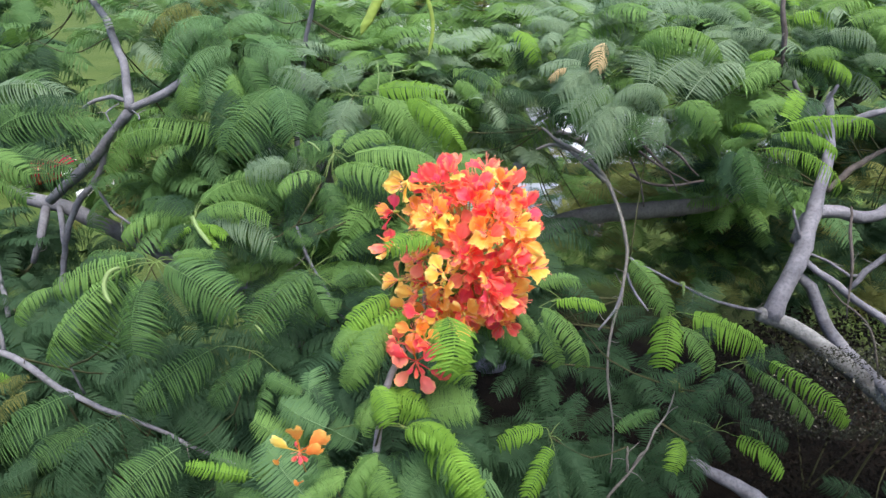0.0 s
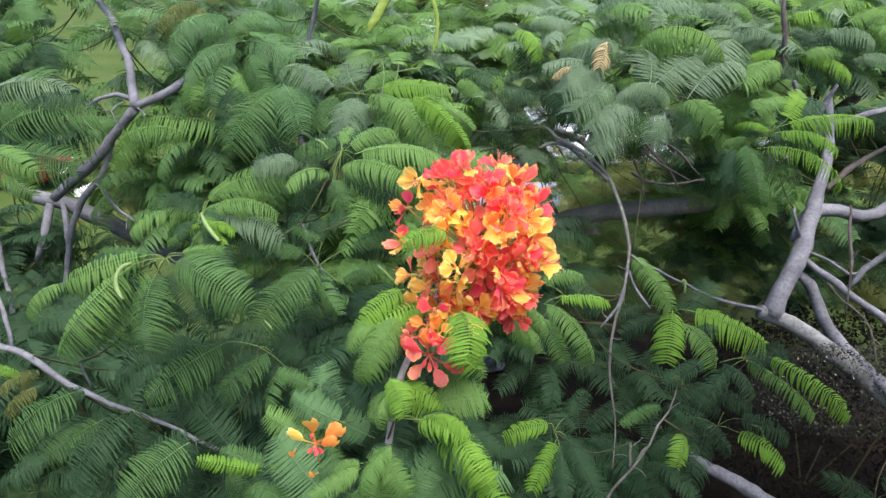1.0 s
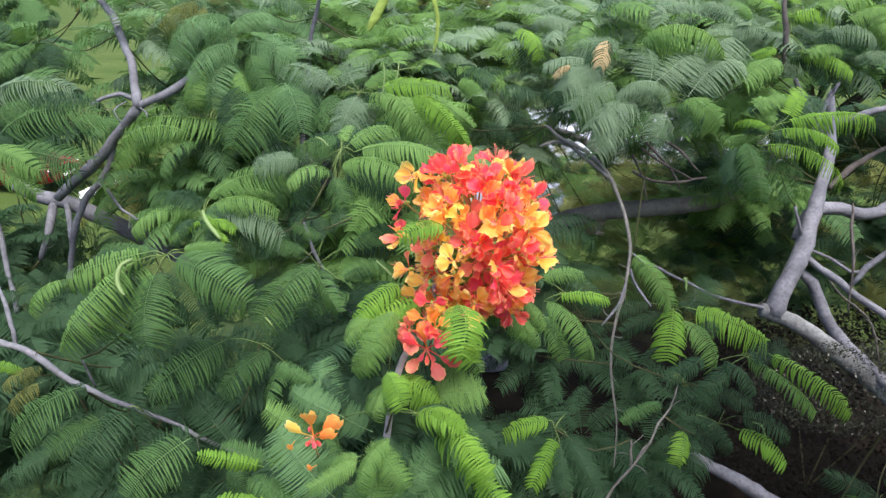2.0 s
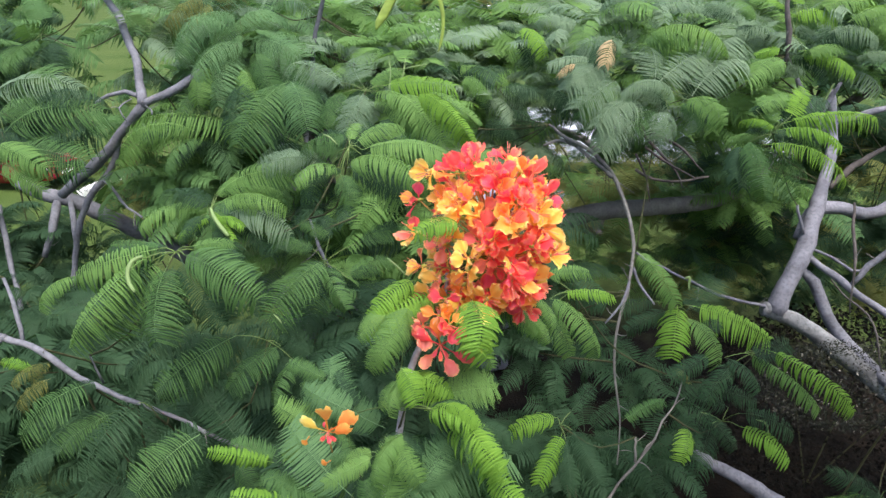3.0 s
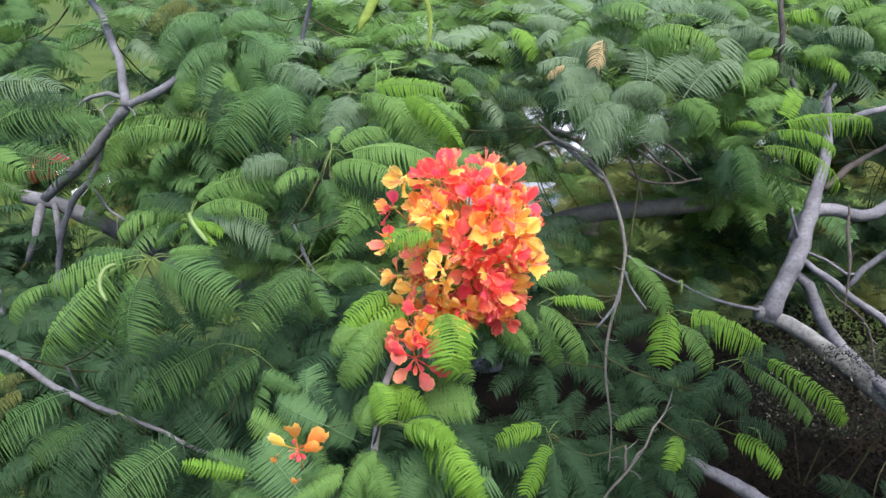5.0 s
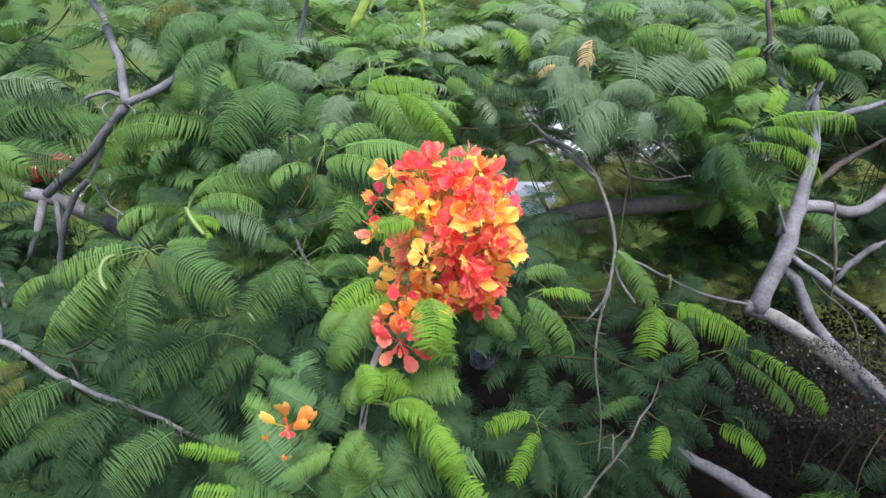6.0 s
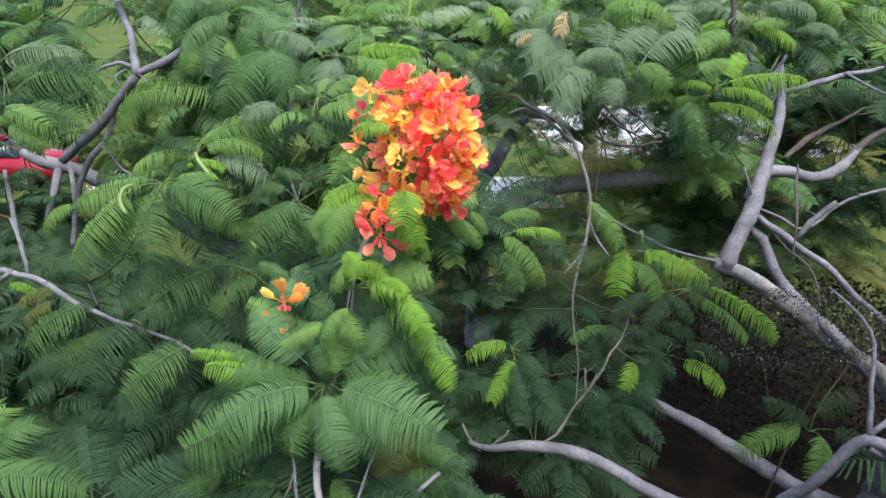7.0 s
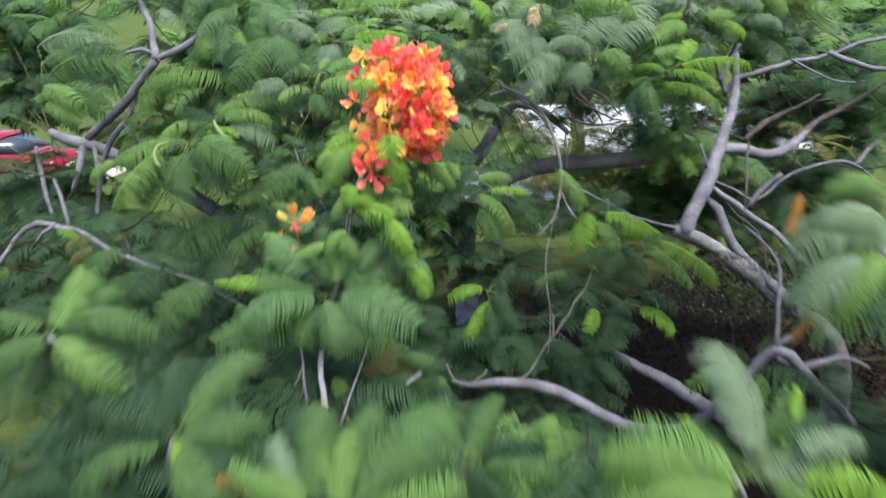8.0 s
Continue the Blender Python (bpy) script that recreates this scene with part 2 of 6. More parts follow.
# ---- feathery leaves ----
def frond(kind, seed, pairs, segs):
    """One compound leaf from the origin to (1, 0, 0): an arched stalk with two hanging rows of narrow, keeled pinnae."""
    r = random.Random(seed * 7 + kind)
    bend = (0.45, 1.0, 1.4, 0.6)[kind] * r.uniform(0.7, 1.3)
    fall = radians((16, 38, 54, 60)[kind]) * r.uniform(0.75, 1.25)
    width = (0.32, 0.325, 0.345, 0.21)[kind] * r.uniform(0.9, 1.12)
    fine, feather = seed in (12, 13), seed in (14, 15, 16, 17)
    width *= 1.28 if feather else 1.0
    sway = r.uniform(-0.3, 0.3)
    keel = r.choice((-0.35, -0.22, 0.22, 0.35))
    louvre = r.uniform(-0.3, 0.3) * (0.6 if fine else 1.0)
    n = 24
    spot, line = np.zeros(3), [np.zeros(3)]
    for i in range(n):
        s = (i + 0.5) / n
        ang, yaw = bend * (0.45 - s - 0.25 * s * s), sway * (0.5 - s)
        spot = spot + np.array([math.cos(ang) * math.cos(yaw), math.sin(yaw), math.sin(ang)]) / n
        line.append(spot)
    line = np.array(line)
    chord = line[-1]
    turn = np.array(Vector(chord).to_track_quat("X", "Z").to_matrix())
    line = (line @ turn) / np.linalg.norm(chord)
    line[:, 1] -= line[-1, 1] * np.linspace(0, 1, n + 1)
    at = lambda s: np.array([np.interp(s * n, range(n + 1), line[:, k]) for k in range(3)])  # noqa: E731
    verts, faces, uvs = [], [], []
    gap = 0.9 / pairs
    taper = np.interp(np.linspace(0, 1, segs + 1), (0, 0.25, 0.7, 1), (0.6, 1.0, 0.82, 0.1) if segs > 1 else (0.9, 0.9, 0.8, 0.7))
    phase = r.uniform(0, 6.28)
    cols = 2 if segs > 2 else 1
    for i in range(pairs):
        s = 0.1 + 0.9 * (i + 0.5) / pairs
        here, way = at(s), at(min(1, s + 0.03)) - at(s - 0.03)
        way /= np.linalg.norm(way)
        up = np.array([-way[2], 0, way[0]])
        size = width * np.interp(s, (0.1, 0.3, 0.65, 0.85, 1.0), (0.62, 0.95, 1.0, 0.94, 0.7))
        ripple = 0.09 * math.sin(7 * s + phase) + 0.05 * math.sin(17 * s + 2 * phase)
        for hand in (-1, 1):
            if r.random() < 0.004:
                continue
            lean = radians(np.interp(s, (0.1, 0.5, 0.85, 1.0), (92, 82, 72, 54))) + r.uniform(-0.1, 0.1) + ripple
            drop = fall + r.uniform(-0.14, 0.14) * (1.8 if feather else 1.0) + hand * ripple
            long = size * r.uniform(0.8, 1.1)
            flat = np.array([0.0, hand, 0.0])
            wide = gap * (0.52 if fine else 0.34 if feather else (0.5, 0.46, 0.4, 0.34)[seed % 4]) * r.uniform(0.85, 1.12)
            p = here.copy()
            base = len(verts)
            tilt = louvre * hand + r.uniform(-0.22, 0.22)
            for k in range(segs + 1):
                f = k / segs
                d = drop * 0.4 + f * (0.25 + 1.05 * fall)
                swing = lean - 0.34 * f
                go = way * math.cos(swing) + (flat * math.cos(d) - up * math.sin(d)) * math.sin(swing)
                across = way * math.sin(swing) - flat * math.cos(swing) * math.cos(d) + up * tilt
                across /= np.linalg.norm(across)
                rise = np.cross(go, across) * hand
                w = wide * taper[k]
                verts += [p - across * w, p - rise * w * keel, p + across * w] if segs > 2 else [p - across * w, p + across * w]
                p = p + go * long / segs
            for k in range(segs):
                o = base + (cols + 1) * k
                a, b = k / segs, (k + 1) / segs
                for j in range(cols):
                    u, v = j / cols, (j + 1) / cols
                    faces.append((o + j, o + cols + 1 + j, o + cols + 2 + j, o + 1 + j))
                    uvs += [(a, u), (b, u), (b, v), (a, v)]
    m = 7 if segs > 2 else 3 if segs > 1 else 2
    stalk = [np.append(at(i / m), 0.0045 * (1 - 0.7 * i / m)) for i in range(m + 1)]
    tv, tf = tube(stalk, 3)
    o = len(verts)
    verts += tv
    for f in tf:
        faces.append(tuple(o + k for k in f))
        uvs += [(2.5, 0.5)] * len(f)
    return np.array(verts), faces, uvs


KINDS = 4
FRONDS = {(k, s): frond(k, s, (40, 38, 40, 28)[k] if s < 4 else (30, 29, 30, 24)[k], 5) for k in range(KINDS) for s in range(8)}
FRONDS.update({(k, s): frond(k, s, (20, 19, 20, 18)[k] if s < 10 else 15, 5) for k in range(KINDS) for s in (8, 9, 10, 11)})
FRONDS.update({(k, s): frond(k, s, 54 if k < 3 else 36, 5) for k in range(KINDS) for s in (12, 13)})
FRONDS.update({(k, s): frond(k, s, 34, 5) for k in range(3) for s in (14, 15)})
FRONDS.update({(k, s): frond(k, s, 32, 3) for k in range(3) for s in (16, 17)})
LOOSE = [frond(k, 20 + s, 28, 2) for k in (0, 1, 1, 2, 2) for s in range(2)]
MID = [frond(k, 30 + s, 22, 1) for k in (0, 1, 1, 2, 2) for s in range(2)]
FAR = [frond(k, 40 + s, 9, 1) for k in (0, 1, 2) for s in range(2)]
LEAF_MESH = {(k, s, tone): mesh_of("leaf", v, f, mat, uv) for (k, s), (v, f, uv) in FRONDS.items() for tone, mat in TONES.items()}


def frond_matrix(base, tip, face, width=1.0):
    b, e = Vector(base), Vector(tip)
    x = e - b
    long = x.length
    x.normalize()
    z = face - x * face.dot(x)
    z.normalize()
    y = z.cross(x)
    m = Matrix((x, y, z)).transposed().to_4x4()
    return Matrix.Translation(b) @ m @ Matrix.Diagonal((long, long * width, long, 1))


class Tree:
    def __init__(self, label, at):
        self.root = thing("poinciana_tree", label, "tree", at, "flame trees")
        self.at = Vector(at)
        self.line = []
        self.twigs = []
        self.petioles = []
        self.spurs = []
        self.loose = {}
        self.hub = None
        self.fronds = LOOSE


def wood(tree, kind, points):
    rng.seed(repr(points))
    points = [(x - tree.at.x, y - tree.at.y, z - tree.at.z, r) for x, y, z, r in points]
    line = spline(points, 0.07)
    for q in line[1:-1]:
        here = Vector(q[:3])
        q[:3] += 0.5 * min(q[3], 0.02) * np.array(noise.noise_vector(here * 11)) + (0.02 if q[3] < 0.03 else 0.0) * np.array(noise.noise_vector(here * 3.5))
    big = max(p[3] for p in points) > 0.05
    verts, faces = tube(line, 14 if big else 8, 0.16 if big else 0.18, len(tree.line))
    mat = BARK_DARK if kind == "stem" else BARK_PALE if kind == "branchlet" else BARK_PALE if kind == "limb" and tree is tree_m else tree.trunk_bark if kind == "trunk" else tree.bark
    child(kind, mesh_of(kind, verts, faces, mat, smooth=True), tree.root)
    tree.line += line
    if tree.fronds is LOOSE and kind != "trunk":
        # short dry side twigs
        for q in line[2:-1]:
            if q[3] < 0.05 and rng.random() < 0.22:
                way = np.array([rng.uniform(-1, 1), rng.uniform(-1, 0.4), rng.uniform(-0.6, 1)])
                long = rng.uniform(0.04, 0.16)
                end = q[:3] + way * long
                mid = q[:3] + way * long * 0.5 + np.array([0, 0, rng.uniform(-0.02, 0.02)])
                tree.spurs.append([(*q[:3], min(0.004, q[3] * 0.5)), (*mid, 0.0026), (*end, 0.0014)])


def twig(tree, a, b, r0, r1, sag):
    mid = (a + b) / 2 + np.array([rng.uniform(-0.05, 0.05), rng.uniform(-0.05, 0.05), -sag])
    tree.twigs.append([(*a, r0), (*mid, (r0 + r1) / 2), (*b, r1)])


def shoot(tree, hub):
    """A leafy twig end; it joins the nearest wood of its tree."""
    rng.seed(repr(hub))
    h = np.array(hub) - np.array(tree.at)
    tree.hub = h
    low = [q for q in tree.line if q[2] < h[2] + 0.1] or tree.line
    near = min(low, key=lambda q: np.linalg.norm(q[:3] - h))
    if np.linalg.norm(near[:3] - h) < 1.3:
        twig(tree, near[:3], h, 0.006, 0.003, 0.12)


def leaf(tree, tone, kind, base, tip, width=1.0):
    rng.seed(repr((base, tip)))
    seed = (rng.randrange(2) if tone in "ygbh" and rng.random() < 0.85 else 2 + rng.randrange(2)) + (0 if (Vector(tip) - Vector(base)).length > 0.4 else 4)
    if tone == "y" and seed > 3:
        seed = 8 + seed % 2
    if tree is tree_f and tone in "cgbh":
        seed = 12 + seed % 2
    elif tone in "bchom" and kind < 3 and rng.random() < (0.8 if base[2] > 4.95 else 0.6):
        seed = 14 + seed % 2
    if tone in "de":
        seed = 10 + seed % 2
    face = Vector((rng.uniform(-0.35, 0.35), -0.5 + rng.uniform(-0.3, 0.25), 0.85))
    b, e = Vector(base) - tree.at, Vector(tip) - tree.at
    ob = child("leaf", LEAF_MESH[kind, seed, tone], tree.root)
    ob.matrix_basis = frond_matrix(b, e, face, width * rng.uniform(0.92, 1.08))
    if tree.hub is not None and 0.01 < (b - Vector(tree.hub)).length < 0.22:
        mid = (tree.hub + np.array(b)) / 2 + np.array([0, 0, 0.012])
        tree.petioles.append([(*tree.hub, 0.0028), (*mid, 0.0024), (*b, 0.002)])
    # the fellows of this leaf, half hidden behind it, in darker tones as shade
    low_shoot = tree is tree_r and e.z < 4.5
    for k in range(0 if low_shoot else 1 if tone == "m" else 2):
        x = (e - b) * rng.uniform(0.6, 0.88)
        x.rotate(Euler((rng.uniform(-0.3, 0.3), rng.uniform(-0.35, 0.35), rng.uniform(-0.4, 0.4))))
        back = Vector((0, 0.45, -0.22)) * rng.uniform(0.4, 0.95) * x.length
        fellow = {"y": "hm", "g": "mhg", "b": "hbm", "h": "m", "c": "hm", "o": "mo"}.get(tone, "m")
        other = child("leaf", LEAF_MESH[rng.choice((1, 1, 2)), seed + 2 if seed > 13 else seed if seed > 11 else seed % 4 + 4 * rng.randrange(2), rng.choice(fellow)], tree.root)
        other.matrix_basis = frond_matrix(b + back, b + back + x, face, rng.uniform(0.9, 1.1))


def curl(tree, points):
    """A pale new leaf, still rolled up and curved over."""
    line = spline([(x - tree.at.x, y - tree.at.y, z - tree.at.z, r) for x, y, z, r in points], 0.015)
    verts, faces = tube(line, 7, 0.25)
    child("curled_shoot", mesh_of("curled_shoot", verts, faces, CURL, smooth=True), tree.root, "pale unopened leaf shoot")


def pod(tree, top, tip, bow, wide):
    """A long flat green seed pod hanging on a thin stalk, swollen a little over each seed."""
    a, b = np.array(top) - np.array(tree.at), np.array(tip) - np.array(tree.at)
    verts, faces = [], []
    n = 26
    for i in range(n + 1):
        s = i / n
        p = a + (b - a) * s + np.array(bow) * math.sin(math.pi * s)
        w = wide * np.interp(s, (0, 0.06, 0.2, 0.85, 1), (0.12, 0.3, 1, 0.9, 0.12))
        thick = 0.22 * w * (1 + 0.35 * math.sin(s * 62))
        for k in range(8):
            ang = 2 * math.pi * k / 8
            verts.append(p + np.array([w * math.cos(ang), thick * math.sin(ang), 0.3 * w * math.cos(ang)]))
        if i:
            o = (i - 1) * 8
            faces += [(o + k, o + (k + 1) % 8, o + 8 + (k + 1) % 8, o + 8 + k) for k in range(8)]
    faces += [tuple(range(8))[::-1], tuple(len(verts) - 8 + k for k in range(8))]
    child("seed_pod", mesh_of("seed_pod", verts, faces, POD, smooth=True), tree.root, "flat lime green seed pod")
    near = min(tree.line, key=lambda q: np.linalg.norm(q[:3] - a - np.array([0, 0, 0.2])))
    twig(tree, near[:3], a, 0.006, 0.003, 0.0)


def loose_leaf(tree, tone, m, blades):
    tree.loose.setdefault(tone, []).append((rng.choice(blades), m))


def thicket(tree, centre, radii, count, tones, size=0.5):
    """Leafy shoots through one part of a crown."""
    rng.seed(repr(centre))
    c = Vector(centre) - tree.at
    inside = 0 < centre[1] < 6.3 and abs(centre[0]) < 1.2 + 0.75 * centre[1] and centre[2] < 6
    blades = FAR if tree.fronds is FAR else LOOSE if inside else MID
    for i in range(round(count * 0.8)):
        while True:
            v = Vector((rng.uniform(-1, 1), rng.uniform(-1, 1), rng.uniform(-1, 1)))
            if v.length < 1:
                break
        h = c + Vector((v.x * radii[0], v.y * radii[1], v.z * radii[2]))
        if tree.line and i % 2 == 0:
            near = min(tree.line[::4], key=lambda q: np.linalg.norm(q[:3] - np.array(h)))
            if np.linalg.norm(near[:3] - np.array(h)) < 1.3:
                twig(tree, near[:3], np.array(h), 0.007, 0.003, 0.05)
        first = rng.uniform(0, 6.28)
        leaves = rng.randint(6, 8)
        tone = rng.choice(tones)
        for k in range(leaves):
            ang = first + 6.28 * k / leaves + rng.uniform(-0.3, 0.3)
            rise = rng.uniform(-0.55, 0.45)
            long = size * rng.uniform(0.75, 1.15)
            way = Vector((math.cos(ang) * math.cos(rise), math.sin(ang) * math.cos(rise), math.sin(rise)))
            face = Vector((rng.uniform(-0.3, 0.3), rng.uniform(-0.5, 0.2), 1))
            loose_leaf(tree, tone if rng.random() < 0.8 else rng.choice(tones), frond_matrix(h + way * 0.03, h + way * long, face), blades)


def finish(tree):
    """The joined twigs and the crowded inner foliage of a tree."""
    for name, lines, mat in (("twig_tangle", tree.twigs, TWIG), ("leaf_stalk_tangle", tree.petioles, PETIOLE), ("dry_twig_tangle", tree.spurs, BARK_PALE)):
        verts, faces = [], []
        for t in lines:
            tv, tf = tube(spline(t, 0.12), 4)
            o = len(verts)
            verts += tv
            faces += [tuple(o + k for k in f) for f in tf]
        if verts:
            child(name, mesh_of(name, verts, faces, mat, smooth=True), tree.root, kind="stuff")
    for tone, items in tree.loose.items():
        vs, fs, us, o = [], [], [], 0
        for (v, f, u), m in items:
            mm = np.array(m)
            vs.append(v @ mm[:3, :3].T + mm[:3, 3])
            fs += [tuple(o + i for i in face) for face in f]
            us += u
            o += len(v)
        child("foliage", mesh_of("foliage", np.concatenate(vs), fs, TONES[tone], us), tree.root, kind="stuff")


# ---- ground, paths ----
def slab(name, label, category, x0, x1, y0, y1, z0, z1, material, kind="structure"):
    me = bpy.data.meshes.new(name)
    bm = box(x1 - x0, y1 - y0, z1 - z0, (x0 + x1) / 2, (y0 + y1) / 2, (z0 + z1) / 2, min(0.02, (z1 - z0) / 4))
    bm.to_mesh(me)
    bm.free()
    me.materials.append(material)
    return tagged(new(name, me), label, category, kind=kind)


def build_ground():
    bm = bmesh.new()
    bmesh.ops.create_grid(bm, x_segments=160, y_segments=160, size=400, matrix=Matrix.Translation((0, 300, 0)))
    for v in bm.verts:
        far = max(0, v.co.y - 40) / 100
        v.co.z = 0.05 * noise.noise(v.co * 0.2) - 0.05 + 0.4 * far * noise.noise(v.co * 0.02)
    me = bpy.data.meshes.new("ground")
    bm.to_mesh(me)
    bm.free()
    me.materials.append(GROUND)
    tagged(new("ground", me), "mown green lawn with leaf litter under the trees, near black as shade", "ground", kind="structure")


build_ground()
slab("road", "pale bleached road beyond the lawn", "road", 4, 16, 21.3, 31, -0.1, 0.04, CONCRETE)
slab("kerb", "pale concrete kerb along the road", "kerb", 4, 16, 21.1, 21.3, -0.1, 0.14, CONCRETE)


# ---- parked cars, glimpsed through the leaves ----
def car(label, paint, at, turn, group="parked cars"):
    root = thing("car", label, "car", at, group)
    root.rotation_euler = (0, 0, radians(turn))
    bm = bmesh.new()
    rings = []
    for x, half, low, top in ((-2.15, 0.72, 0.35, 0.78), (-1.9, 0.84, 0.25, 0.95), (-1.0, 0.87, 0.22, 0.98), (0.9, 0.87, 0.22, 0.95), (1.7, 0.84, 0.24, 0.86), (2.1, 0.74, 0.32, 0.68)):
        ring = []
        for y, z in ((-half * 0.9, low), (-half, (low + top) / 2), (-half * 0.95, top - 0.06), (-half * 0.7, top), (0, top + 0.03), (half * 0.7, top), (half * 0.95, top - 0.06), (half, (low + top) / 2), (half * 0.9, low)):
            ring.append(bm.verts.new((x, y, z)))
        rings.append(ring)
    for a, b in zip(rings, rings[1:]):
        for k in range(8):
            bm.faces.new((a[k], b[k], b[k + 1], a[k + 1]))
        bm.faces.new((a[8], b[8], b[0], a[0]))
    bm.faces.new(rings[0])
    bm.faces.new(rings[-1][::-1])
    bmesh.ops.recalc_face_normals(bm, faces=bm.faces[:])
    part("body", bm, paint, root, smooth=True)
    for name, mat, grow, z0, z1 in (("window_band", CAR_GLASS, 0.0, 0.93, 1.36), ("roof", paint, 0.015, 1.36, 1.45)):
        bm = bmesh.new()
        low = ((-1.75, 0.76), (-1.0, 0.8), (0.3, 0.8), (1.15, 0.74)) if name == "window_band" else ((-1.27, 0.62), (-0.8, 0.67), (0.1, 0.66), (0.44, 0.61))
        top = ((-1.25, 0.61), (-0.8, 0.66), (0.1, 0.65), (0.42, 0.6)) if name == "window_band" else ((-1.12, 0.54), (-0.8, 0.6), (0.08, 0.59), (0.32, 0.53))
        a = [bm.verts.new((x, y + grow, z0)) for x, y in low] + [bm.verts.new((x, -y - grow, z0)) for x, y in low[::-1]]
        b = [bm.verts.new((x, y + grow, z1)) for x, y in top] + [bm.verts.new((x, -y - grow, z1)) for x, y in top[::-1]]
        for k in range(8):
            bm.faces.new((a[k], a[(k + 1) % 8], b[(k + 1) % 8], b[k]))
        bm.faces.new(b)
        bm.faces.new(a[::-1])
        bmesh.ops.recalc_face_normals(bm, faces=bm.faces[:])
        bmesh.ops.bevel(bm, geom=bm.edges[:], offset=0.03, segments=2, affect="EDGES")
        part(name, bm, mat, root, smooth=True)
    for x in (-1.3, 1.3):
        for y in (-0.8, 0.8):
            bm = bmesh.new()
            bmesh.ops.create_cone(bm, cap_ends=True, segments=24, radius1=0.32, radius2=0.32, depth=0.2, matrix=Matrix.Translation((x, y, 0.32)) @ Matrix.Rotation(radians(90), 4, "X"))
            bmesh.ops.bevel(bm, geom=[e for e in bm.edges if e.calc_length() < 0.1], offset=0.03, segments=2, affect="EDGES")
            wheel = part("wheel", bm, TYRE, root)
            bm = bmesh.new()
            bmesh.ops.create_cone(bm, cap_ends=True, segments=20, radius1=0.2, radius2=0.17, depth=0.22, matrix=Matrix.Translation((x, y * 1.01, 0.32)) @ Matrix.Rotation(radians(90), 4, "X"))
            part("rim", bm, CHROME, wheel, "silver alloy rim")
    for y in (-0.58, 0.58):
        part("headlight", box(0.12, 0.3, 0.14, 2.0, y, 0.62, 0.03), LAMP_GLASS, root, "clear headlight")
    part("bumper", box(0.12, 1.5, 0.16, 2.1, 0, 0.42, 0.04), paint, root)
    part("plate", box(0.02, 0.5, 0.12, 2.17, 0, 0.45, 0.004), LAMP_GLASS, root, "plain white number plate bar")
    return root


car("crimson red saloon car parked beyond the trees", CAR_RED, (-14.1, 18.76, 0.0), -5)
stone = slab("parking_kerb", "low white-painted concrete kerb beside the parked car", "kerb", -0.11, 0.11, -1.0, 1.0, -0.05, 0.16, WHITE_WALL)
stone.matrix_basis = pose(-10.85, 18.4, 0, 0, 0, -9)
slab("forecourt", "pale concrete apron between the trees", "pavement", 0.6, 3.6, 15.8, 18.6, -0.1, 0.05, CONCRETE)


def house(at):
    root = thing("house", "low white plastered house with a grey sheet roof", "house", at)
    part("wall", box(18, 8, 3, 0, 0, 1.5), WHITE_WALL, root)
    bm = bmesh.new()
    v = [bm.verts.new(p) for p in ((-9.5, -4.6, 3.0), (9.5, -4.6, 3.0), (9.5, 4.6, 3.0), (-9.5, 4.6, 3.0), (-9.5, 0, 4.6), (9.5, 0, 4.6))]
    for f in ((0, 1, 5, 4), (2, 3, 4, 5), (0, 4, 3), (1, 2, 5), (0, 3, 2, 1)):
        bm.faces.new([v[k] for k in f])
    part("roof", bm, ROOF, root)
    for x in (-6.5, -2.5, 2.5, 6.5):
        w = part("window", box(1.5, 0.1, 1.2, x, -4.02, 1.7, 0.01), FRAME, root)
        part("pane", box(1.3, 0.04, 1.0, x, -4.06, 1.7), CAR_GLASS, w, "dark window pane")


house((-1, 74, 0))

# ---- the trees whose crowns fill the view ----
tree_r = Tree("flame tree with stout grey limbs and feathery green leaves", (4.2, 3.7, 0))
tree_m = Tree("flame tree with a dark leaning trunk deep in the foliage", (0.8, 8.7, 0))
tree_l = Tree("flame tree with bare grey forked branches among leaves", (-1.0, 5.3, 0))
tree_f = Tree("slender young flame tree carrying the blossom at its top", (-0.2, 1.6, 0))
for each in (tree_r, tree_m, tree_l, tree_f):
    each.bark, each.trunk_bark = BARK, BARK
tree_r.trunk_bark = BARK_MOSSY
tree_f.trunk_bark = BARK_LIT
tree_l.bark = tree_l.trunk_bark = BARK_LIGHT
tree_m.bark = BARK_PALE
tree_m.trunk_bark = BARK

wood(tree_r, "trunk", [(2.45, 4.12, 3.64, 0.057), (2.68, 4.06, 3.56, 0.061), (2.94, 3.90, 3.41, 0.069), (3.32, 3.65, 3.13, 0.071), (3.74, 3.37, 2.76, 0.082), (4.10, 3.60, 1.20, 0.170), (4.20, 3.70, 0.00, 0.210)])
wood(tree_r, "limb", [(2.53, 4.10, 3.60, 0.076), (2.63, 4.19, 3.80, 0.068), (2.78, 4.32, 4.03, 0.066), (2.89, 4.48, 4.25, 0.059), (3.01, 4.66, 4.43, 0.050), (3.15, 4.87, 4.65, 0.044), (3.23, 5.06, 4.84, 0.037), (3.28, 5.29, 5.10, 0.027)])
wood(tree_r, "branch", [(3.01, 4.94, 4.87, 0.028), (3.10, 5.02, 5.05, 0.022), (3.21, 5.08, 5.20, 0.014)])
wood(tree_r, "limb", [(2.83, 4.52, 4.06, 0.034), (2.97, 4.65, 4.23, 0.050), (3.19, 4.71, 4.25, 0.053), (3.53, 4.79, 4.17, 0.051), (3.81, 4.91, 4.21, 0.049), (4.20, 5.21, 4.39, 0.02)])
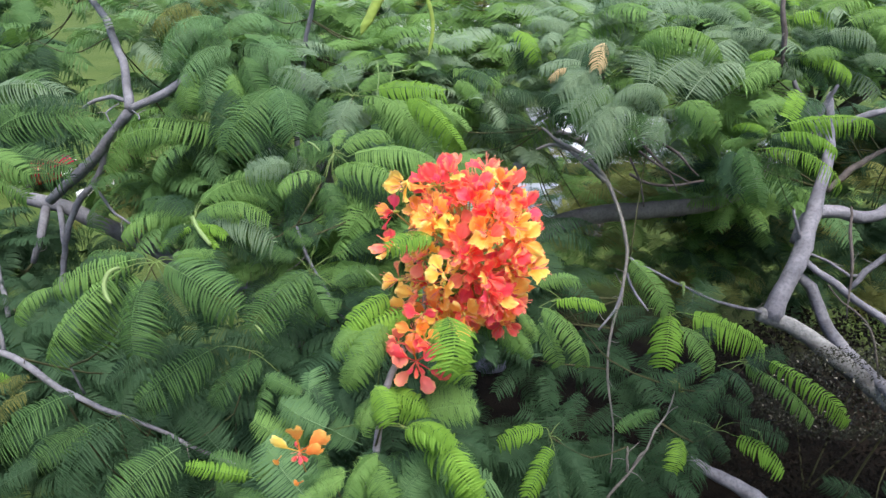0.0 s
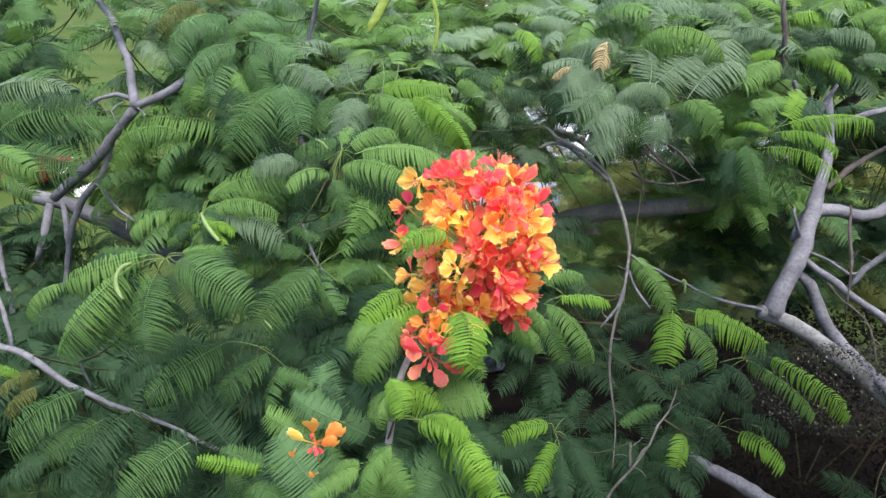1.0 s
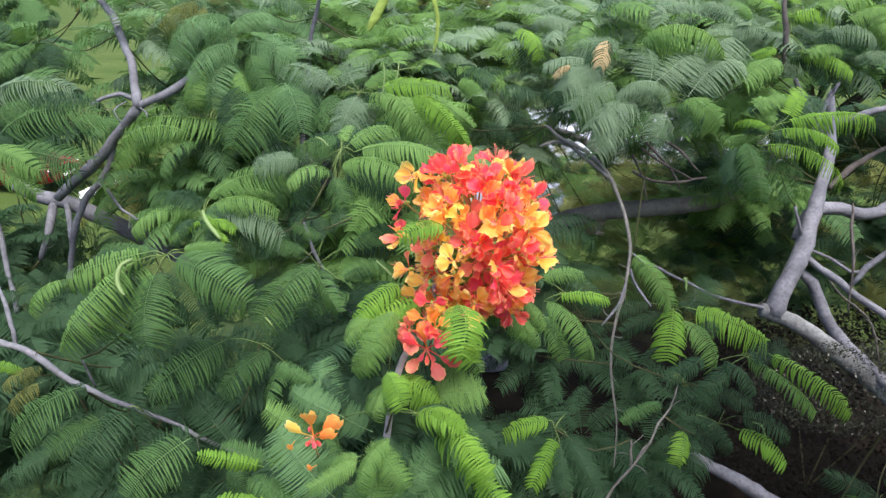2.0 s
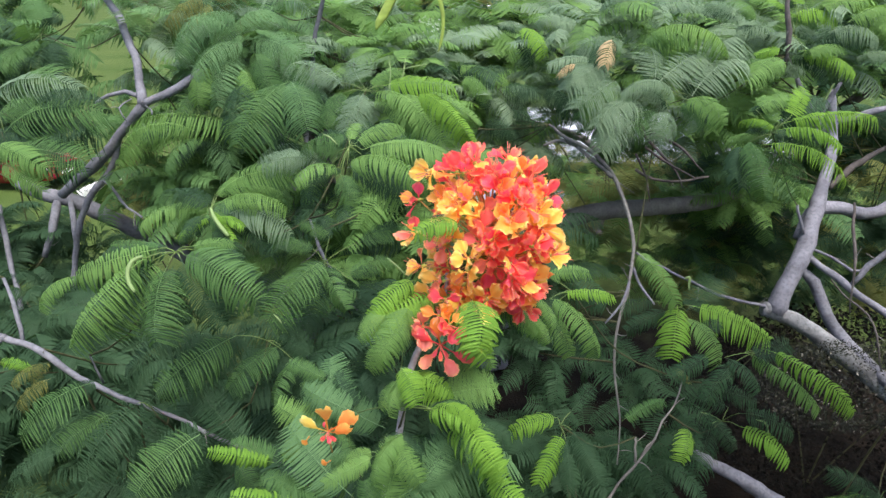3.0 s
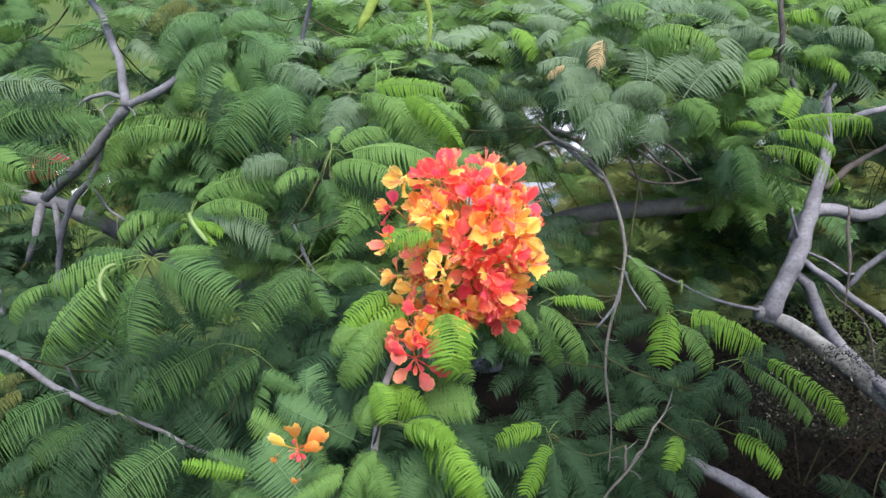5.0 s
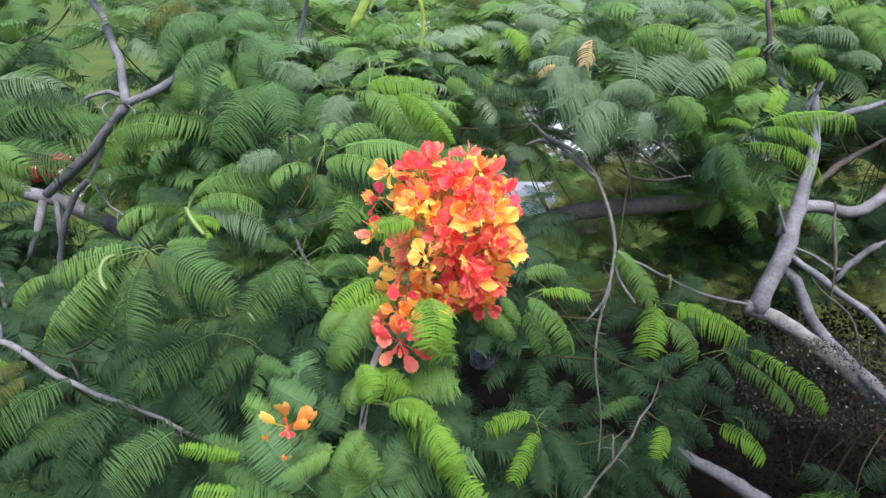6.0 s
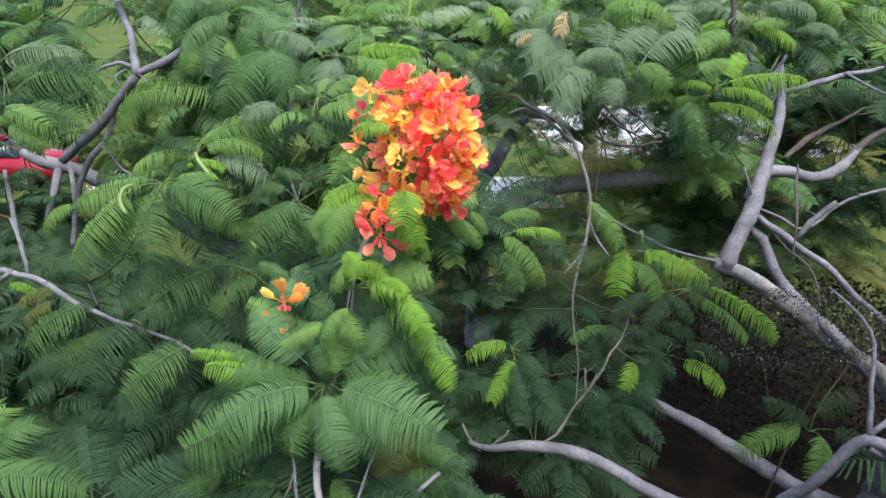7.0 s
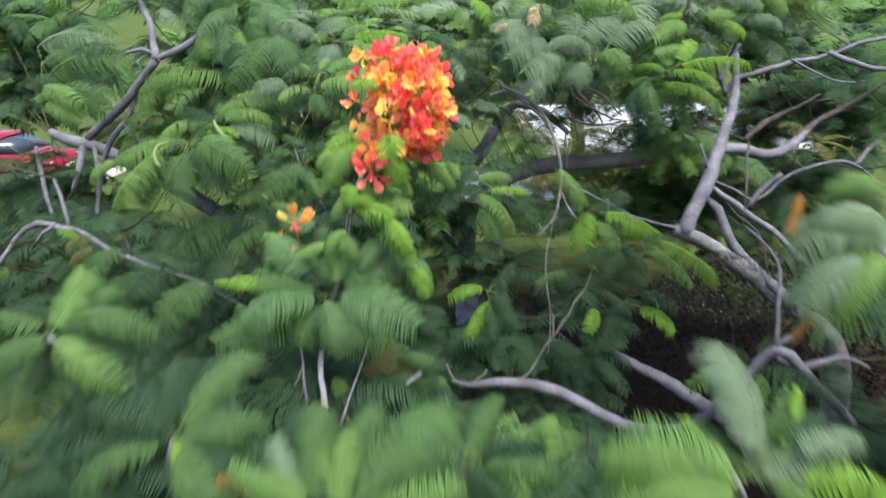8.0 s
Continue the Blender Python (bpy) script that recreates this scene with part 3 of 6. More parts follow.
# the same limb carried on in dark bark, its shadow put into the colour
wood(tree_r, "stem", [(3.81, 4.91, 4.21, 0.035), (4.20, 5.21, 4.39, 0.031), (4.78, 5.51, 4.57, 0.024), (5.13, 5.68, 4.71, 0.020), (5.71, 5.90, 4.98, 0.016)])
wood(tree_r, "limb", [(3.14, 5.07, 4.70, 0.022), (3.23, 5.09, 4.87, 0.026), (3.53, 5.13, 4.95, 0.028), (3.81, 5.11, 5.04, 0.024), (4.15, 5.08, 5.10, 0.021), (4.34, 5.03, 5.20, 0.021), (4.54, 4.94, 5.26, 0.018), (4.94, 4.87, 5.34, 0.014)])
wood(tree_r, "limb", [(2.83, 4.31, 3.99, 0.022), (3.03, 4.19, 3.85, 0.028), (3.18, 4.03, 3.74, 0.028), (3.36, 3.86, 3.60, 0.025), (3.69, 3.66, 3.29, 0.025)])
wood(tree_r, "limb", [(2.69, 4.24, 3.92, 0.03), (2.81, 4.34, 3.86, 0.030), (2.89, 4.27, 3.79, 0.044), (2.94, 4.18, 3.65, 0.045), (3.00, 4.09, 3.51, 0.046), (3.09, 3.95, 3.39, 0.047), (3.19, 3.77, 3.30, 0.048), (3.28, 3.59, 3.22, 0.050), (3.78, 3.38, 2.70, 0.06)])
wood(tree_r, "branch", [(3.09, 4.13, 3.84, 0.017), (3.20, 4.14, 3.98, 0.023), (3.34, 4.11, 4.17, 0.025)])
wood(tree_r, "branch", [(2.89, 4.50, 4.01, 0.011), (3.11, 4.46, 3.91, 0.011), (3.20, 4.32, 3.86, 0.014), (3.34, 4.34, 3.90, 0.014), (3.52, 4.32, 4.09, 0.014), (3.87, 4.27, 4.23, 0.012), (4.09, 4.26, 4.19, 0.014), (4.37, 4.18, 3.99, 0.012), (4.79, 4.08, 3.78, 0.010)])
wood(tree_r, "branch", [(4.07, 4.26, 4.19, 0.018), (4.23, 4.33, 4.34, 0.016), (4.39, 4.38, 4.47, 0.010)])
wood(tree_r, "stem", [(2.99, 3.93, 3.70, 0.005), (3.00, 4.00, 3.87, 0.007), (3.02, 4.09, 4.08, 0.010), (3.08, 4.28, 4.25, 0.012), (3.15, 4.44, 4.39, 0.008)])
wood(tree_r, "branch", [(3.68, 4.96, 5.06, 0.014), (3.84, 4.81, 4.95, 0.011), (4.02, 4.78, 4.89, 0.008), (4.20, 4.72, 4.88, 0.005)])
wood(tree_r, "stem", [(2.54, 4.90, 6.00, 0.012), (2.51, 4.82, 5.81, 0.017), (2.54, 4.78, 5.62, 0.020), (2.55, 4.75, 5.36, 0.010)])
wood(tree_r, "branch", [(4.08, 5.04, 5.12, 0.025), (4.34, 4.94, 5.01, 0.025), (4.52, 4.82, 4.98, 0.021), (4.94, 4.69, 4.95, 0.016)])
wood(tree_r, "stem", [(2.84, 4.01, 3.94, 0.006), (2.95, 3.96, 3.83, 0.006), (3.09, 3.88, 3.71, 0.008), (3.15, 3.77, 3.52, 0.008), (3.17, 3.70, 3.36, 0.006)])
wood(tree_r, "branch", [(2.70, 4.42, 4.38, 0.011), (2.73, 4.40, 4.28, 0.013), (2.77, 4.37, 4.16, 0.013)])
wood(tree_r, "branch", [(3.14, 5.03, 4.73, 0.025), (3.10, 5.24, 4.97, 0.026), (3.05, 5.44, 5.18, 0.021)])
wood(tree_r, "stem", [(3.72, 5.64, 4.12, 0.026), (4.02, 5.82, 4.28, 0.032), (4.44, 6.08, 4.37, 0.023), (4.89, 6.35, 4.50, 0.012)])
wood(tree_r, "limb", [(1.89, 4.03, 2.43, 0.020), (2.10, 3.93, 2.33, 0.040), (2.50, 3.80, 2.15, 0.060), (2.95, 3.68, 1.88, 0.068), (3.35, 3.59, 1.66, 0.070), (3.85, 3.49, 1.44, 0.078), (4.00, 3.70, 0.90, 0.120)])
wood(tree_r, "limb", [(0.35, 2.72, 2.98, 0.013), (0.48, 2.68, 2.96, 0.021), (0.69, 2.67, 2.99, 0.034), (0.94, 2.62, 3.00, 0.040), (1.18, 2.55, 2.96, 0.042), (1.41, 2.41, 2.90, 0.041), (1.62, 2.29, 2.87, 0.040), (1.76, 2.08, 3.01, 0.034), (1.85, 1.90, 3.23, 0.032), (1.92, 1.71, 3.57, 0.026), (2.09, 1.65, 3.92, 0.026), (2.26, 1.53, 3.77, 0.026), (2.47, 1.45, 3.58, 0.024), (2.60, 1.43, 3.40, 0.028), (3.00, 1.53, 2.88, 0.037), (3.90, 3.50, 1.60, 0.100)])
wood(tree_r, "branch", [(1.62, 2.29, 2.87, 0.044), (1.66, 2.17, 2.84, 0.031), (1.76, 2.12, 2.72, 0.019)])
wood(tree_r, "branch", [(2.09, 1.65, 3.92, 0.013), (2.10, 1.74, 4.14, 0.011), (2.11, 1.81, 4.31, 0.009), (2.05, 1.86, 4.42, 0.007), (1.98, 2.01, 4.49, 0.005)])
wood(tree_r, "branch", [(2.09, 1.63, 3.88, 0.018), (2.23, 1.61, 3.82, 0.018), (2.43, 1.63, 3.87, 0.015), (2.59, 1.61, 3.82, 0.009)])
wood(tree_r, "branch", [(2.10, 1.66, 3.94, 0.014), (2.23, 1.69, 4.02, 0.014), (2.32, 1.73, 4.11, 0.009)])
wood(tree_r, "branchlet", [(0.74, 2.79, 2.84, 0.010), (0.94, 2.75, 3.01, 0.009), (1.03, 2.77, 3.19, 0.008), (1.09, 2.77, 3.31, 0.007), (1.15, 2.80, 3.37, 0.007), (1.23, 2.84, 3.47, 0.006), (1.28, 2.90, 3.56, 0.006), (1.35, 2.96, 3.62, 0.005), (1.43, 3.06, 3.73, 0.004)])
wood(tree_r, "branchlet", [(1.11, 2.78, 3.34, 0.009), (1.10, 2.82, 3.41, 0.007), (1.11, 2.84, 3.48, 0.006)])
wood(tree_r, "branchlet", [(1.15, 2.80, 3.37, 0.009), (1.18, 2.82, 3.43, 0.007), (1.21, 2.83, 3.45, 0.006)])
wood(tree_r, "branchlet", [(0.43, 2.70, 2.91, 0.008), (0.35, 2.75, 3.01, 0.009), (0.31, 2.78, 3.08, 0.008)])
wood(tree_r, "branchlet", [(0.47, 2.71, 2.92, 0.009), (0.56, 2.74, 2.99, 0.008), (0.62, 2.76, 3.04, 0.006)])
wood(tree_r, "branch", [(1.37, 4.02, 4.16, 0.009), (1.57, 4.00, 4.04, 0.010), (1.80, 4.00, 3.93, 0.011), (2.07, 4.05, 3.78, 0.012), (2.47, 4.10, 3.66, 0.015)])
wood(tree_r, "branch", [(1.33, 3.95, 4.06, 0.010), (1.24, 3.80, 3.85, 0.010), (1.11, 3.70, 3.75, 0.006)])
wood(tree_r, "branch", [(1.34, 3.95, 4.07, 0.011), (1.40, 3.90, 3.93, 0.010), (1.46, 3.76, 3.87, 0.006)])
wood(tree_m, "branch", [(0.82, 4.88, 4.90, 0.011), (0.92, 4.53, 4.87, 0.014), (1.09, 4.39, 4.79, 0.015), (1.23, 4.26, 4.63, 0.015), (1.31, 4.14, 4.43, 0.013), (1.35, 4.02, 4.21, 0.014), (1.31, 3.90, 4.00, 0.011), (1.22, 3.75, 3.72, 0.010), (1.17, 3.59, 3.49, 0.009), (1.20, 3.44, 3.16, 0.006), (1.18, 3.26, 2.87, 0.005)])
wood(tree_m, "trunk", [(1.65, 8.71, 4.42, 0.044), (1.50, 8.57, 4.10, 0.070), (1.22, 8.44, 3.80, 0.086), (0.96, 8.07, 3.47, 0.101), (0.66, 7.73, 3.18, 0.114), (0.30, 7.41, 2.70, 0.123), (0.75, 8.60, 1.20, 0.220), (0.80, 8.70, 0.00, 0.270)])
wood(tree_m, "limb", [(3.75, 6.75, 4.25, 0.02), (3.45, 6.42, 3.98, 0.045), (3.03, 6.25, 3.81, 0.078), (2.51, 6.12, 3.77, 0.087), (1.99, 6.01, 3.77, 0.092), (1.55, 5.90, 3.77, 0.093), (1.15, 5.77, 3.71, 0.101), (0.85, 5.78, 3.50, 0.114), (0.59, 5.88, 2.99, 0.122), (0.75, 8.20, 1.00, 0.170)])
wood(tree_m, "branch", [(1.44, 8.54, 4.04, 0.058), (1.83, 8.09, 4.01, 0.048), (2.17, 7.75, 3.73, 0.031)])
wood(tree_m, "branch", [(1.20, 4.27, 4.65, 0.016), (0.96, 4.51, 4.83, 0.015), (0.84, 4.63, 4.84, 0.013), (0.74, 4.61, 4.80, 0.009)])
wood(tree_m, "stem", [(1.38, 4.62, 5.00, 0.016), (1.58, 4.57, 4.90, 0.013), (1.79, 4.53, 4.79, 0.010), (1.95, 4.46, 4.63, 0.005)])
wood(tree_m, "stem", [(1.46, 4.60, 4.95, 0.013), (1.64, 4.51, 4.75, 0.010), (1.73, 4.46, 4.63, 0.008), (1.79, 4.41, 4.52, 0.005)])
wood(tree_m, "stem", [(1.47, 4.44, 4.83, 0.010), (1.66, 4.38, 4.70, 0.008), (1.84, 4.35, 4.62, 0.005)])
wood(tree_m, "stem", [(1.46, 4.56, 4.62, 0.011), (1.68, 4.53, 4.53, 0.011), (2.03, 4.54, 4.57, 0.008)])
wood(tree_m, "stem", [(1.43, 4.51, 4.76, 0.008), (1.52, 4.44, 4.59, 0.008), (1.54, 4.37, 4.42, 0.005)])
wood(tree_m, "branch", [(1.18, 8.35, 3.85, 0.049), (0.97, 8.29, 3.97, 0.041), (0.81, 8.15, 4.15, 0.032), (0.63, 8.17, 4.20, 0.024)])
wood(tree_l, "limb", [(-2.87, 4.26, 4.51, 0.033), (-2.72, 4.26, 4.63, 0.037), (-2.54, 4.27, 4.77, 0.040), (-2.40, 4.27, 4.90, 0.036), (-2.30, 4.27, 5.01, 0.031), (-2.12, 4.23, 5.18, 0.034)])
wood(tree_l, "limb", [(-2.12, 4.23, 5.18, 0.035), (-2.17, 4.35, 5.32, 0.030), (-2.23, 4.48, 5.49, 0.028), (-2.35, 4.65, 5.63, 0.027), (-2.49, 4.83, 5.77, 0.025), (-2.66, 5.01, 5.94, 0.023)])
wood(tree_l, "limb", [(-2.12, 4.23, 5.18, 0.031), (-2.02, 4.25, 5.22, 0.029), (-1.88, 4.28, 5.29, 0.029), (-1.71, 4.32, 5.39, 0.027)])
wood(tree_l, "branch", [(-2.16, 4.31, 5.22, 0.016), (-2.23, 4.27, 5.27, 0.016), (-2.35, 4.26, 5.25, 0.014), (-2.45, 4.24, 5.19, 0.010)])
wood(tree_l, "limb", [(-2.35, 4.31, 4.98, 0.024), (-2.41, 4.29, 4.83, 0.025), (-2.52, 4.26, 4.64, 0.025), (-2.69, 4.22, 4.42, 0.023), (-2.79, 4.18, 4.19, 0.022), (-2.84, 4.10, 3.90, 0.022), (-2.85, 3.94, 3.30, 0.030)])
wood(tree_l, "trunk", [(-3.40, 4.59, 4.50, 0.036), (-3.22, 4.55, 4.42, 0.053), (-3.03, 4.58, 4.37, 0.058), (-2.83, 4.59, 4.26, 0.061), (-2.61, 4.63, 4.11, 0.065), (-2.38, 4.75, 3.89, 0.072), (-1.92, 4.81, 3.53, 0.085), (-1.35, 4.78, 3.21, 0.112), (-1.10, 5.20, 1.40, 0.130), (-1.00, 5.30, 0.00, 0.180)])
wood(tree_l, "branch", [(-3.10, 4.54, 4.38, 0.029), (-3.08, 4.44, 4.29, 0.031), (-3.08, 4.33, 4.17, 0.026), (-3.13, 4.26, 4.01, 0.022)])
wood(tree_l, "branch", [(-2.99, 4.53, 4.37, 0.022), (-2.90, 4.38, 4.27, 0.022), (-2.88, 4.30, 4.09, 0.020)])
wood(tree_l, "branch", [(-2.50, 4.21, 4.64, 0.010), (-2.31, 4.06, 4.54, 0.010), (-2.12, 3.91, 4.47, 0.008)])
wood(tree_l, "branch", [(-2.20, 4.25, 5.22, 0.004), (-2.23, 4.12, 5.18, 0.005), (-2.17, 4.08, 5.09, 0.004)])
wood(tree_l, "branch", [(-2.12, 4.24, 5.19, 0.007), (-2.05, 4.17, 5.16, 0.006), (-2.01, 4.11, 5.14, 0.005)])
wood(tree_l, "limb", [(-2.92, 2.47, 3.77, 0.012), (-2.69, 2.59, 4.05, 0.015), (-2.58, 2.65, 4.20, 0.017), (-2.42, 2.67, 4.30, 0.020), (-2.25, 2.63, 4.29, 0.016), (-2.05, 2.56, 4.26, 0.017), (-1.83, 2.47, 4.18, 0.015), (-1.60, 2.39, 4.12, 0.012), (-1.35, 2.32, 4.07, 0.010), (-1.18, 2.28, 4.00, 0.009), (-0.98, 2.32, 3.84, 0.011), (-0.66, 2.37, 3.45, 0.019), (-0.26, 2.26, 2.72, 0.030), (-0.90, 4.60, 1.30, 0.064)])
wood(tree_l, "branch", [(-2.19, 2.63, 4.29, 0.012), (-2.22, 2.68, 4.39, 0.012), (-2.24, 2.72, 4.48, 0.010), (-2.29, 2.76, 4.58, 0.008)])
wood(tree_l, "branch", [(-2.28, 2.64, 4.31, 0.014), (-2.38, 2.62, 4.25, 0.012), (-2.44, 2.58, 4.15, 0.008)])
wood(tree_l, "branch", [(-1.72, 2.46, 4.15, 0.007), (-1.73, 2.45, 4.25, 0.005), (-1.73, 2.43, 4.33, 0.004)])
wood(tree_l, "branch", [(-3.33, 4.23, 4.45, 0.014), (-3.29, 4.14, 4.24, 0.018), (-3.15, 3.93, 3.99, 0.018), (-3.04, 3.75, 3.83, 0.017)])
wood(tree_l, "branch", [(-0.83, 3.35, 4.68, 0.008), (-0.77, 3.28, 4.51, 0.010), (-0.68, 3.21, 4.36, 0.010), (-0.55, 3.13, 4.17, 0.012)])
wood(tree_l, "branch", [(-1.26, 4.31, 5.10, 0.012), (-1.23, 4.31, 4.99, 0.018), (-1.20, 4.32, 4.88, 0.022), (-1.16, 4.30, 4.59, 0.025), (-1.15, 4.46, 3.97, 0.032)])
wood(tree_f, "trunk", [(-0.02, 1.78, 5.09, 0.006), (-0.03, 1.74, 5.02, 0.007), (-0.07, 1.69, 4.96, 0.010), (-0.13, 1.64, 4.86, 0.011), (-0.17, 1.59, 4.74, 0.012), (-0.19, 1.57, 4.60, 0.013), (-0.21, 1.52, 4.50, 0.014), (-0.27, 1.47, 4.31, 0.014), (-0.31, 1.34, 4.07, 0.014), (-0.28, 1.21, 3.90, 0.015), (-0.24, 1.05, 3.57, 0.016), (-0.25, 1.45, 2.00, 0.060), (-0.20, 1.60, 0.00, 0.085)])
wood(tree_f, "branch", [(-0.40, 1.35, 4.22, 0.004), (-0.38, 1.30, 4.10, 0.005), (-0.37, 1.23, 3.95, 0.007), (-0.33, 1.09, 3.74, 0.009), (-0.26, 0.93, 3.62, 0.013)])
wood(tree_f, "branch", [(-0.08, 1.32, 4.15, 0.004), (-0.14, 1.21, 4.03, 0.005), (-0.19, 1.05, 3.90, 0.008)])
wood(tree_f, "branch", [(-0.98, 0.53, 4.71, 0.008), (-0.89, 0.54, 4.61, 0.009), (-0.88, 0.75, 4.34, 0.012), (-0.89, 0.81, 4.22, 0.013), (-0.82, 0.90, 3.92, 0.014), (-0.49, 0.87, 3.62, 0.018)])
wood(tree_f, "branch", [(-0.41, 0.08, 4.68, 0.006), (-0.43, 0.08, 4.55, 0.008), (-0.48, 0.16, 4.25, 0.010), (-0.50, 0.42, 3.58, 0.015)])
wood(tree_f, "branch", [(0.01, -0.18, 4.71, 0.005), (-0.02, -0.09, 4.43, 0.008), (-0.09, 0.20, 3.82, 0.013)])
wood(tree_f, "branch", [(0.92, -0.12, 4.74, 0.006), (1.01, -0.05, 4.51, 0.008), (1.14, 0.23, 3.90, 0.013), (0.53, 0.42, 3.33, 0.016)])
wood(tree_f, "branch", [(1.47, 0.36, 5.09, 0.008), (1.57, 0.35, 4.94, 0.009), (1.79, 0.40, 4.55, 0.012), (1.87, 0.55, 3.63, 0.018)])
wood(tree_f, "branch", [(0.17, 1.44, 3.93, 0.009), (0.02, 1.31, 3.89, 0.008), (-0.11, 1.20, 3.86, 0.009)])
curl(tree_l, [(-1.279, 2.260, 4.930, 0.0079), (-1.310, 2.235, 4.922, 0.0087), (-1.320, 2.198, 4.889, 0.0095), (-1.308, 2.170, 4.850, 0.0086), (-1.280, 2.147, 4.824, 0.0052)])
curl(tree_l, [(-1.182, 2.793, 4.947, 0.0073), (-1.143, 2.741, 4.903, 0.0114), (-1.075, 2.691, 4.841, 0.0072)])
curl(tree_l, [(-0.618, 2.912, 5.287, 0.0031), (-0.581, 2.885, 5.277, 0.0052), (-0.547, 2.862, 5.250, 0.0031)])
curl(tree_l, [(-0.236, 1.986, 5.051, 0.0023), (-0.204, 1.974, 5.025, 0.0039), (-0.167, 1.959, 4.992, 0.0023)])
curl(tree_l, [(-0.805, 2.381, 4.586, 0.0029), (-0.782, 2.364, 4.572, 0.0058), (-0.767, 2.355, 4.554, 0.0029)])
curl(tree_r, [(1.822, 2.867, 3.588, 0.0038), (1.865, 2.843, 3.583, 0.0076), (1.884, 2.818, 3.529, 0.0050)])
curl(tree_r, [(1.717, 3.922, 3.991, 0.0062), (1.745, 3.927, 4.002, 0.0124), (1.745, 3.889, 3.916, 0.0062)])
curl(tree_l, [(-0.307, 3.711, 5.484, 0.0025), (-0.214, 3.719, 5.502, 0.0038), (-0.130, 3.724, 5.514, 0.0025)])
curl(tree_l, [(-0.370, 3.758, 5.344, 0.0026), (-0.359, 3.827, 5.451, 0.0033), (-0.374, 3.890, 5.543, 0.0026)])
curl(tree_l, [(-0.322, 3.765, 5.360, 0.0026), (-0.283, 3.823, 5.441, 0.0033), (-0.270, 3.886, 5.533, 0.0026)])
curl(tree_r, [(3.024, 4.949, 5.069, 0.0069), (3.079, 4.986, 5.152, 0.0104), (3.115, 5.010, 5.206, 0.0069)])

wood(tree_l, "branch", [(-1.16, 4.60, 4.50, 0.024), (-1.12, 5.00, 5.10, 0.020), (-1.05, 5.20, 5.65, 0.018), (-0.80, 4.90, 6.15, 0.014), (-0.40, 4.20, 6.32, 0.011), (-0.13, 3.60, 6.30, 0.009), (0.1, 3.9, 6.22, 0.006)])
pod(tree_l, (-0.20, 3.32, 6.06), (-0.38, 3.29, 5.74), (0.0, 0.0, 0.0), 0.036)
pod(tree_l, (-0.13, 4.23, 6.01), (-0.07, 4.20, 5.53), (0.06, 0.0, 0.0), 0.013)
shoot(tree_l, (-3.24, 5.10, 5.58))
leaf(tree_l, "h", 1, (-3.18, 4.98, 5.54), (-3.34, 4.74, 5.34))
leaf(tree_l, "m", 1, (-3.20, 5.12, 5.51), (-3.03, 4.82, 5.25))
leaf(tree_l, "h", 1, (-3.10, 5.15, 5.72), (-3.47, 5.17, 5.74))
leaf(tree_l, "h", 0, (-3.11, 5.00, 5.68), (-3.31, 5.18, 5.84))
leaf(tree_l, "h", 1, (-3.35, 5.01, 5.45), (-3.56, 4.77, 5.25))
shoot(tree_l, (-2.78, 3.74, 5.23))
leaf(tree_l, "b", 1, (-2.83, 3.80, 5.32), (-2.31, 3.85, 5.36))
leaf(tree_l, "m", 1, (-2.88, 3.65, 5.05), (-2.55, 3.71, 5.09), 1.30)
leaf(tree_l, "g", 1, (-2.89, 3.66, 4.94), (-2.63, 3.76, 5.02))
leaf(tree_l, "h", 1, (-2.72, 3.66, 5.12), (-2.16, 3.79, 5.23))
leaf(tree_l, "g", 1, (-2.75, 3.62, 5.06), (-2.41, 3.48, 4.95))
leaf(tree_l, "h", 1, (-2.67, 3.64, 5.03), (-2.21, 3.57, 4.97))
leaf(tree_l, "g", 2, (-2.76, 3.62, 4.92), (-2.46, 3.48, 4.81))
leaf(tree_l, "m", 0, (-2.23, 3.79, 5.18), (-2.51, 3.65, 5.07))
leaf(tree_l, "h", 1, (-2.73, 3.65, 5.21), (-2.50, 3.77, 5.31))
leaf(tree_l, "m", 1, (-2.16, 3.78, 5.32), (-2.55, 3.73, 5.28))
shoot(tree_l, (-1.99, 4.36, 4.90))
leaf(tree_l, "g", 1, (-2.10, 4.41, 4.96), (-2.35, 4.17, 4.78))
leaf(tree_l, "m", 1, (-1.61, 4.35, 5.06), (-2.06, 4.30, 5.02))
leaf(tree_l, "h", 2, (-1.74, 4.22, 4.95), (-1.94, 3.99, 4.77))
leaf(tree_l, "c", 2, (-1.81, 4.46, 4.93), (-1.55, 4.19, 4.71))
leaf(tree_l, "g", 0, (-1.59, 4.26, 4.86), (-1.43, 4.51, 5.07))
leaf(tree_l, "m", 0, (-1.83, 4.33, 5.02), (-1.97, 4.41, 5.09))
leaf(tree_l, "h", 2, (-1.47, 4.44, 4.94), (-1.58, 4.25, 4.78))
shoot(tree_l, (-1.47, 4.56, 5.61))
leaf(tree_l, "o", 2, (-1.71, 4.60, 5.85), (-1.93, 4.38, 5.70), 0.85)
leaf(tree_l, "c", 2, (-1.47, 4.55, 5.72), (-1.82, 4.20, 5.49), 1.10)
leaf(tree_l, "c", 2, (-1.43, 4.50, 5.56), (-1.73, 4.20, 5.39), 1.05)
leaf(tree_l, "c", 1, (-1.42, 4.55, 5.59), (-1.01, 4.40, 5.48), 1.10)
leaf(tree_l, "c", 2, (-1.54, 4.50, 5.51), (-1.57, 4.15, 5.19), 1.20)
leaf(tree_l, "g", 2, (-1.70, 4.40, 5.41), (-1.70, 4.15, 5.20), 1.10)
